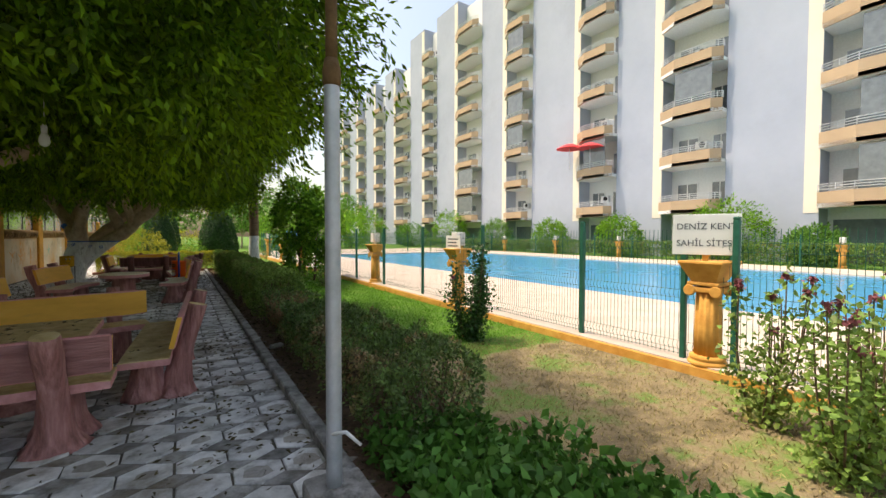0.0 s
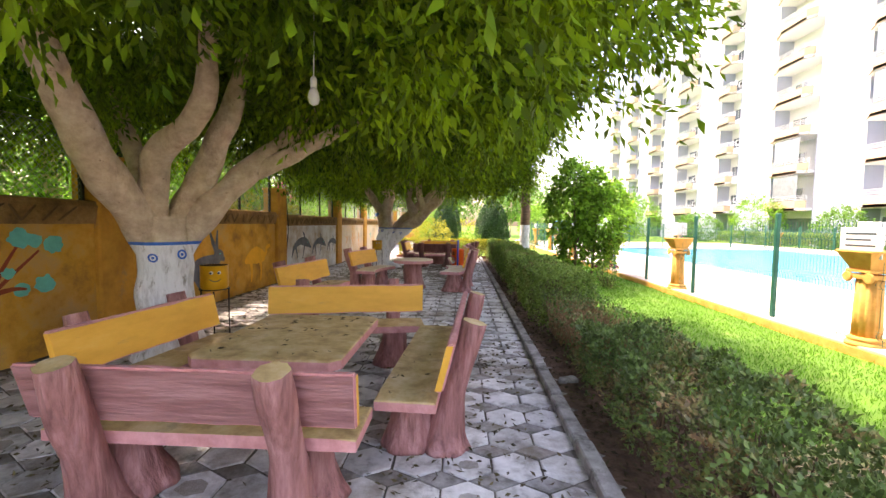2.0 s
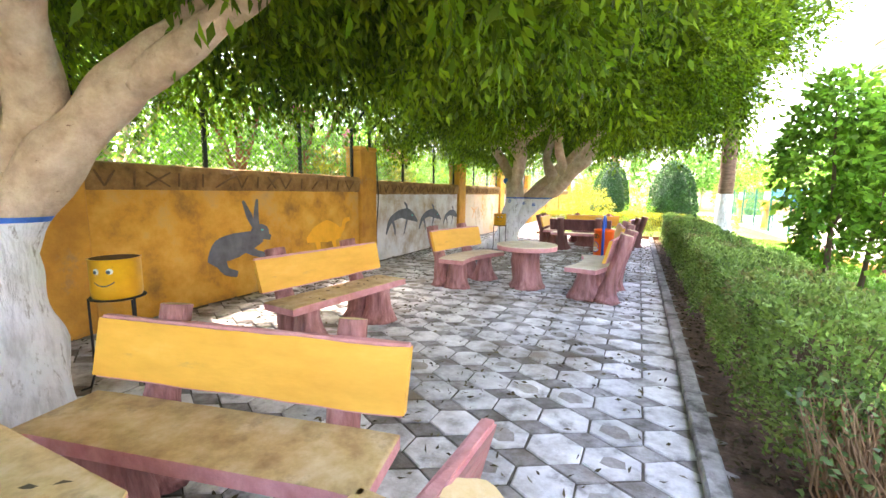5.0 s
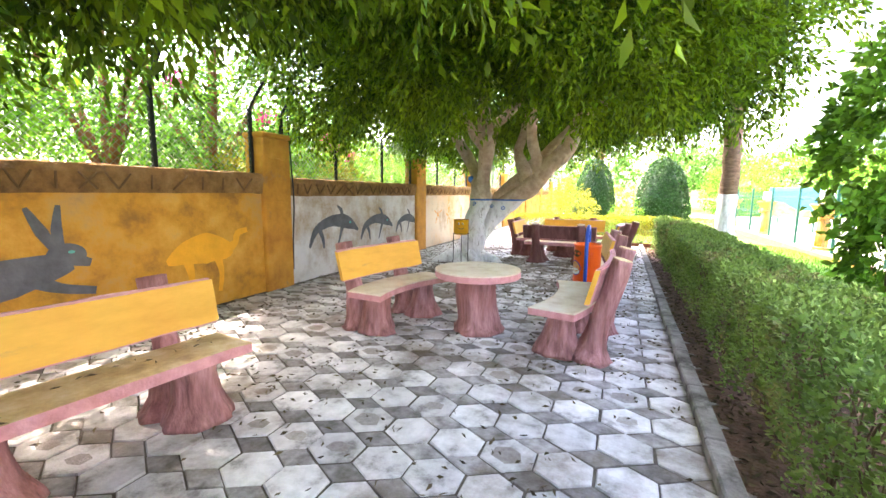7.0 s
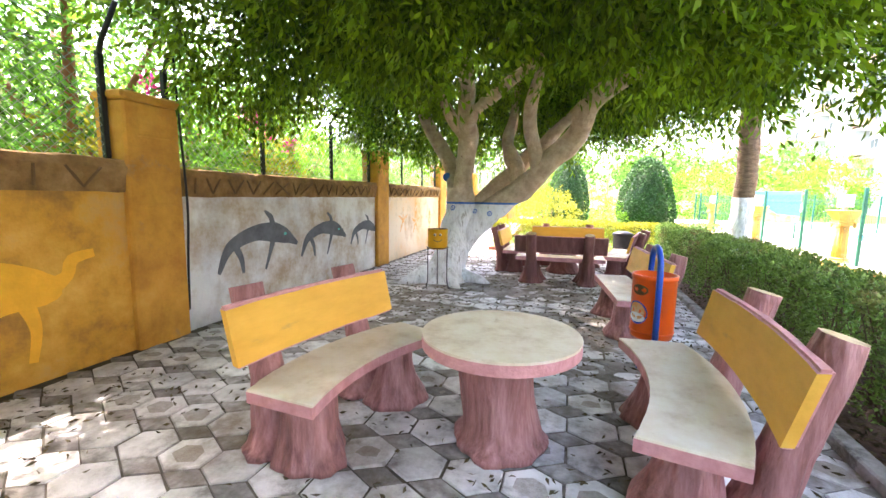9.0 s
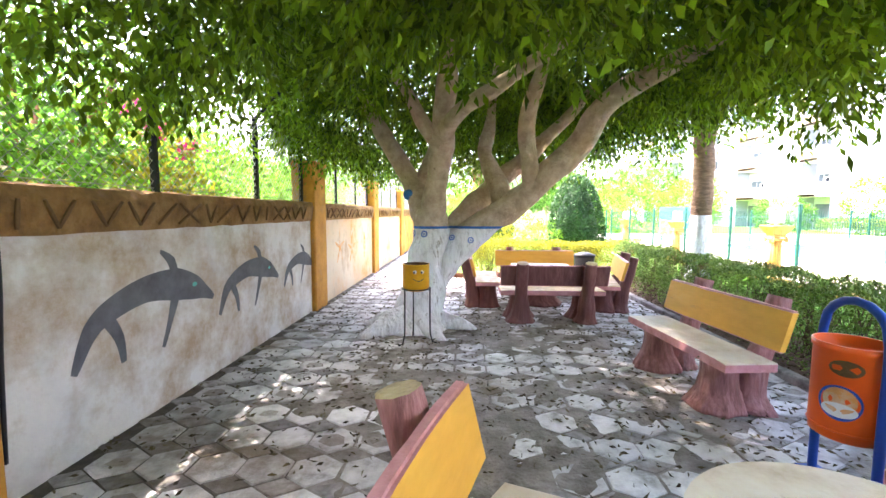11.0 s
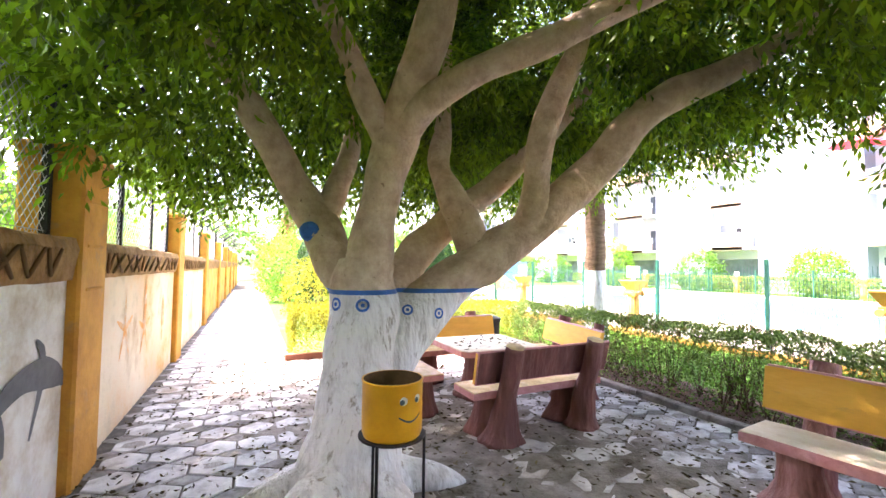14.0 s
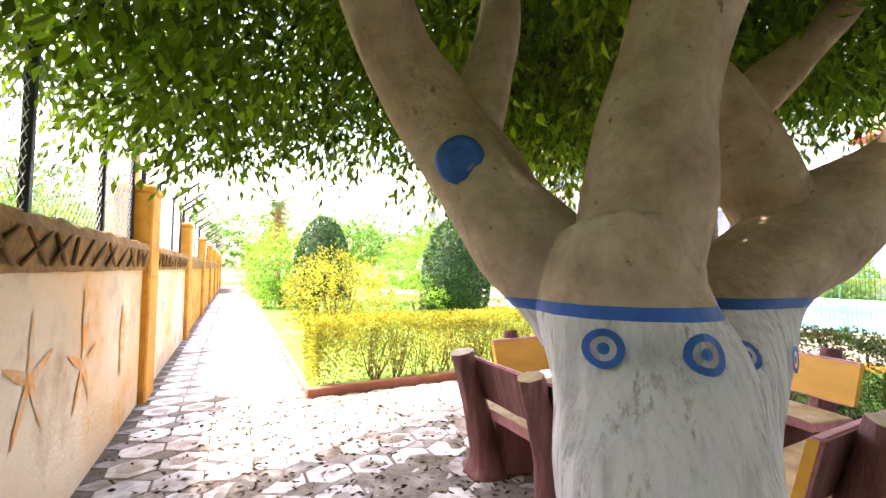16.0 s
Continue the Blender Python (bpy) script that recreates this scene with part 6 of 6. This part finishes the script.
# ---- lawn planting ----
rng = np.random.default_rng(77)
n = 60000
p = np.stack([rng.uniform(2.7, 5.5, n), rng.uniform(1.0, 24.0, n), np.zeros(n)], 1)
dry = np.array([noise.noise(Vector((q[0] * 0.6, q[1] * 0.35, 3.0))) for q in p]) + 0.75 * (p[:, 1] < 5.4) - 0.35
g = leaves("grass", p[dry < 0.05], rng.normal(size=(int((dry < 0.05).sum()), 3)) * 0.4 + np.array([0, 0, 1.0]), 0.052, 0.009, M_GRASS, rng=rng)
tagged(g, "short green grass of the lawn strip", "grass", "", "stuff")
g = leaves("dry_grass", p[dry >= 0.05], rng.normal(size=(int((dry >= 0.05).sum()), 3)) * 0.7 + np.array([0, 0, 0.7]), 0.045, 0.008, M_DRYGRASS, rng=rng)
tagged(g, "dry straw-coloured grass and thatch", "grass", "", "stuff")
n = 9000
p = np.stack([rng.uniform(1.7, 3.9, n), rng.uniform(0.3, 3.2, n), rng.uniform(0.02, 0.32, n)], 1)
edge = 3.5 - 0.35 * (p[:, 1] - 0.5)
keep = (p[:, 0] < edge + 0.35 * np.array([noise.noise(Vector(q) * 2.5) for q in p]))
p = p[keep]
p[:, 2] *= 0.75 + 0.4 * np.array([noise.noise(Vector((q[0], q[1], 0)) * 3) for q in p])
g = leaves("ground_cover", p, rng.normal(size=p.shape) * 0.7 + np.array([0, 0, 0.25]), 0.085, 0.06, M_GROUNDCOVER, rng=rng)
tagged(g, "bushy bright green leafy ground cover", "plants", "", "stuff")


def rose_bush(x, y, h, seed, label, heads=7, thick=1.0, spread=0.28, mat=None):
    t = thing("rose_bush", (0, 0, 0), label, "shrub", "rose bushes")
    rng = np.random.default_rng(seed)
    bm = bmesh.new()
    at, dr = [], []
    tips = []
    for k in range(int(9 * thick)):
        a, l = rng.uniform(0, 6.28), rng.uniform(0.3, 1) * spread
        e = Vector((x + l * math.cos(a), y + l * math.sin(a), h * rng.uniform(0.62, 1.0)))
        b = Vector((x + 0.05 * math.cos(a), y + 0.05 * math.sin(a), -0.03))
        m = b.lerp(e, 0.5) + Vector((0.06 * math.cos(a), 0.06 * math.sin(a), 0))
        P, R = resample([b, m, e], [0.009, 0.007, 0.004], 0.06)
        tube(bm, P, R, 5, ends=False)
        tips.append(e)
        for q in P[1:]:
            for _ in range(int((9 if q.z < h * 0.55 else 4) * thick)):
                at.append(np.array(q) + rng.normal(size=3) * (0.09 if q.z < h * 0.55 else 0.045))
                dr.append(rng.normal(size=3) * 0.8 + np.array([0, 0, -0.1]))
    part("stem", bm, M_TWIG, t)
    leaves("foliage", np.array(at), np.array(dr), 0.06, 0.038, mat or M_HEDGE, t, rng=rng)
    for e in tips[:heads]:
        c = np.array(e) + rng.normal(size=(26, 3)) * 0.012
        leaves("rose_head", c, rng.normal(size=c.shape) + np.array([0, 0, 0.5]), 0.035, 0.035, M_ROSE, t, rng=rng)
    return t


rose_bush(4.33, 5.6, 1.45, 1, "leggy rose bush with dark leaves on the lawn", 2, 1.6, 0.3, M_IVY)
rose_bush(4.75, 1.9, 1.3, 2, "tall rose bush with faded flower heads", 7, 1.0, 0.35)
rose_bush(4.3, 1.25, 1.25, 3, "tall rose bush with faded flower heads", 7, 1.4, 0.4)
rose_bush(4.9, 1.15, 1.4, 4, "tall rose bush with faded flower heads", 6, 1.2, 0.3)
rose_bush(4.4, 13.3, 0.7, 5, "low rose bush on the lawn", 4, 1.0, 0.35)
rose_bush(4.5, 16.8, 0.7, 6, "low rose bush on the lawn", 4, 1.0, 0.4)
SAP = [([(4.0, 15.0, -0.05), (4.0, 15.0, 0.8), (3.95, 15.0, 1.8), (3.85, 14.95, 2.9)], [0.05, 0.04, 0.03, 0.01]), ([(4.55, 15.2, -0.05), (4.6, 15.2, 0.8), (4.7, 15.2, 2.2)], [0.045, 0.035, 0.012]), ([(4.0, 15, 1.0), (4.3, 15.1, 1.8), (4.4, 15.1, 2.9)], [0.03, 0.02, 0.01])]
broadleaf("young_tree", None, "young bright green tree on the lawn", SAP, [(3.8, 14.95, 2.1, 0.55, 0.9), (4.85, 15.15, 1.9, 0.6, 0.95), (3.95, 15.0, 2.9, 0.45, 0.6), (4.75, 15.2, 1.0, 0.35, 0.6), (3.95, 15.0, 1.0, 0.3, 0.6), (4.5, 15.1, 2.6, 0.4, 0.6)], 900, 9, 0.13, 0.085, M_LIGHTLEAF, M_TWIG, lambda p: 0.45 + 0 * p[:, 0], 31, 0.22, 0.3, seg=8, fine=0.2)

# ---- fallen leaves ----
rng = np.random.default_rng(55)
n = 17000
p = np.stack([rng.uniform(WALL_X + 0.05, KERB_X, n), rng.uniform(1, 22, n), np.full(n, 0.008)], 1)
w = np.clip(0.3 + 1.1 * np.array([noise.noise(Vector((q[0] * 0.7, q[1] * 0.6, 9.0))) for q in p]) + 0.5 * (p[:, 1] > 14), 0.08, 1)
p = p[rng.uniform(size=n) < w]
g = leaves("fallen_leaves", p, rng.normal(size=p.shape) * np.array([1, 1, 0.12]), 0.055, 0.02, M_LITTER, fold=0.15, rng=rng)
tagged(g, "dry fallen leaves scattered over the paving", "leaves", "", "stuff")
for name, cx, cy, rx, ry, z, n in (("fallen_leaves", -0.72, 5.87, 0.5, 0.63, 0.664, 42), ("fallen_leaves", -0.3, 18.99, 0.45, 0.43, 0.664, 60), ("fallen_leaves", -1.79, 9.53, 0.13, 0.66, 0.481, 14), ("fallen_leaves", 0.36, 15.5, 0.12, 0.66, 0.459, 16), ("fallen_leaves", 0.23, 6.07, 0.14, 0.85, 0.459, 10)):
    p = np.stack([cx + rng.uniform(-rx, rx, n), cy + rng.uniform(-ry, ry, n), np.full(n, z)], 1)
    g = leaves(name, p, rng.normal(size=p.shape) * np.array([1, 1, 0.05]), 0.06, 0.017, M_LITTER, fold=0.1, rng=rng)
    tagged(g, "dry leaves lying on the painted concrete furniture", "leaves", "", "stuff")
n = 7000
p = np.stack([rng.uniform(KERB_X + 0.13, 2.7, n), rng.uniform(2, 22, n), np.full(n, 0.0)], 1)
g = leaves("bed_litter", p, rng.normal(size=p.shape) * np.array([1, 1, 0.3]), 0.05, 0.02, M_LITTER, rng=rng)
tagged(g, "dead leaves and twigs in the hedge bed", "leaves", "", "stuff")
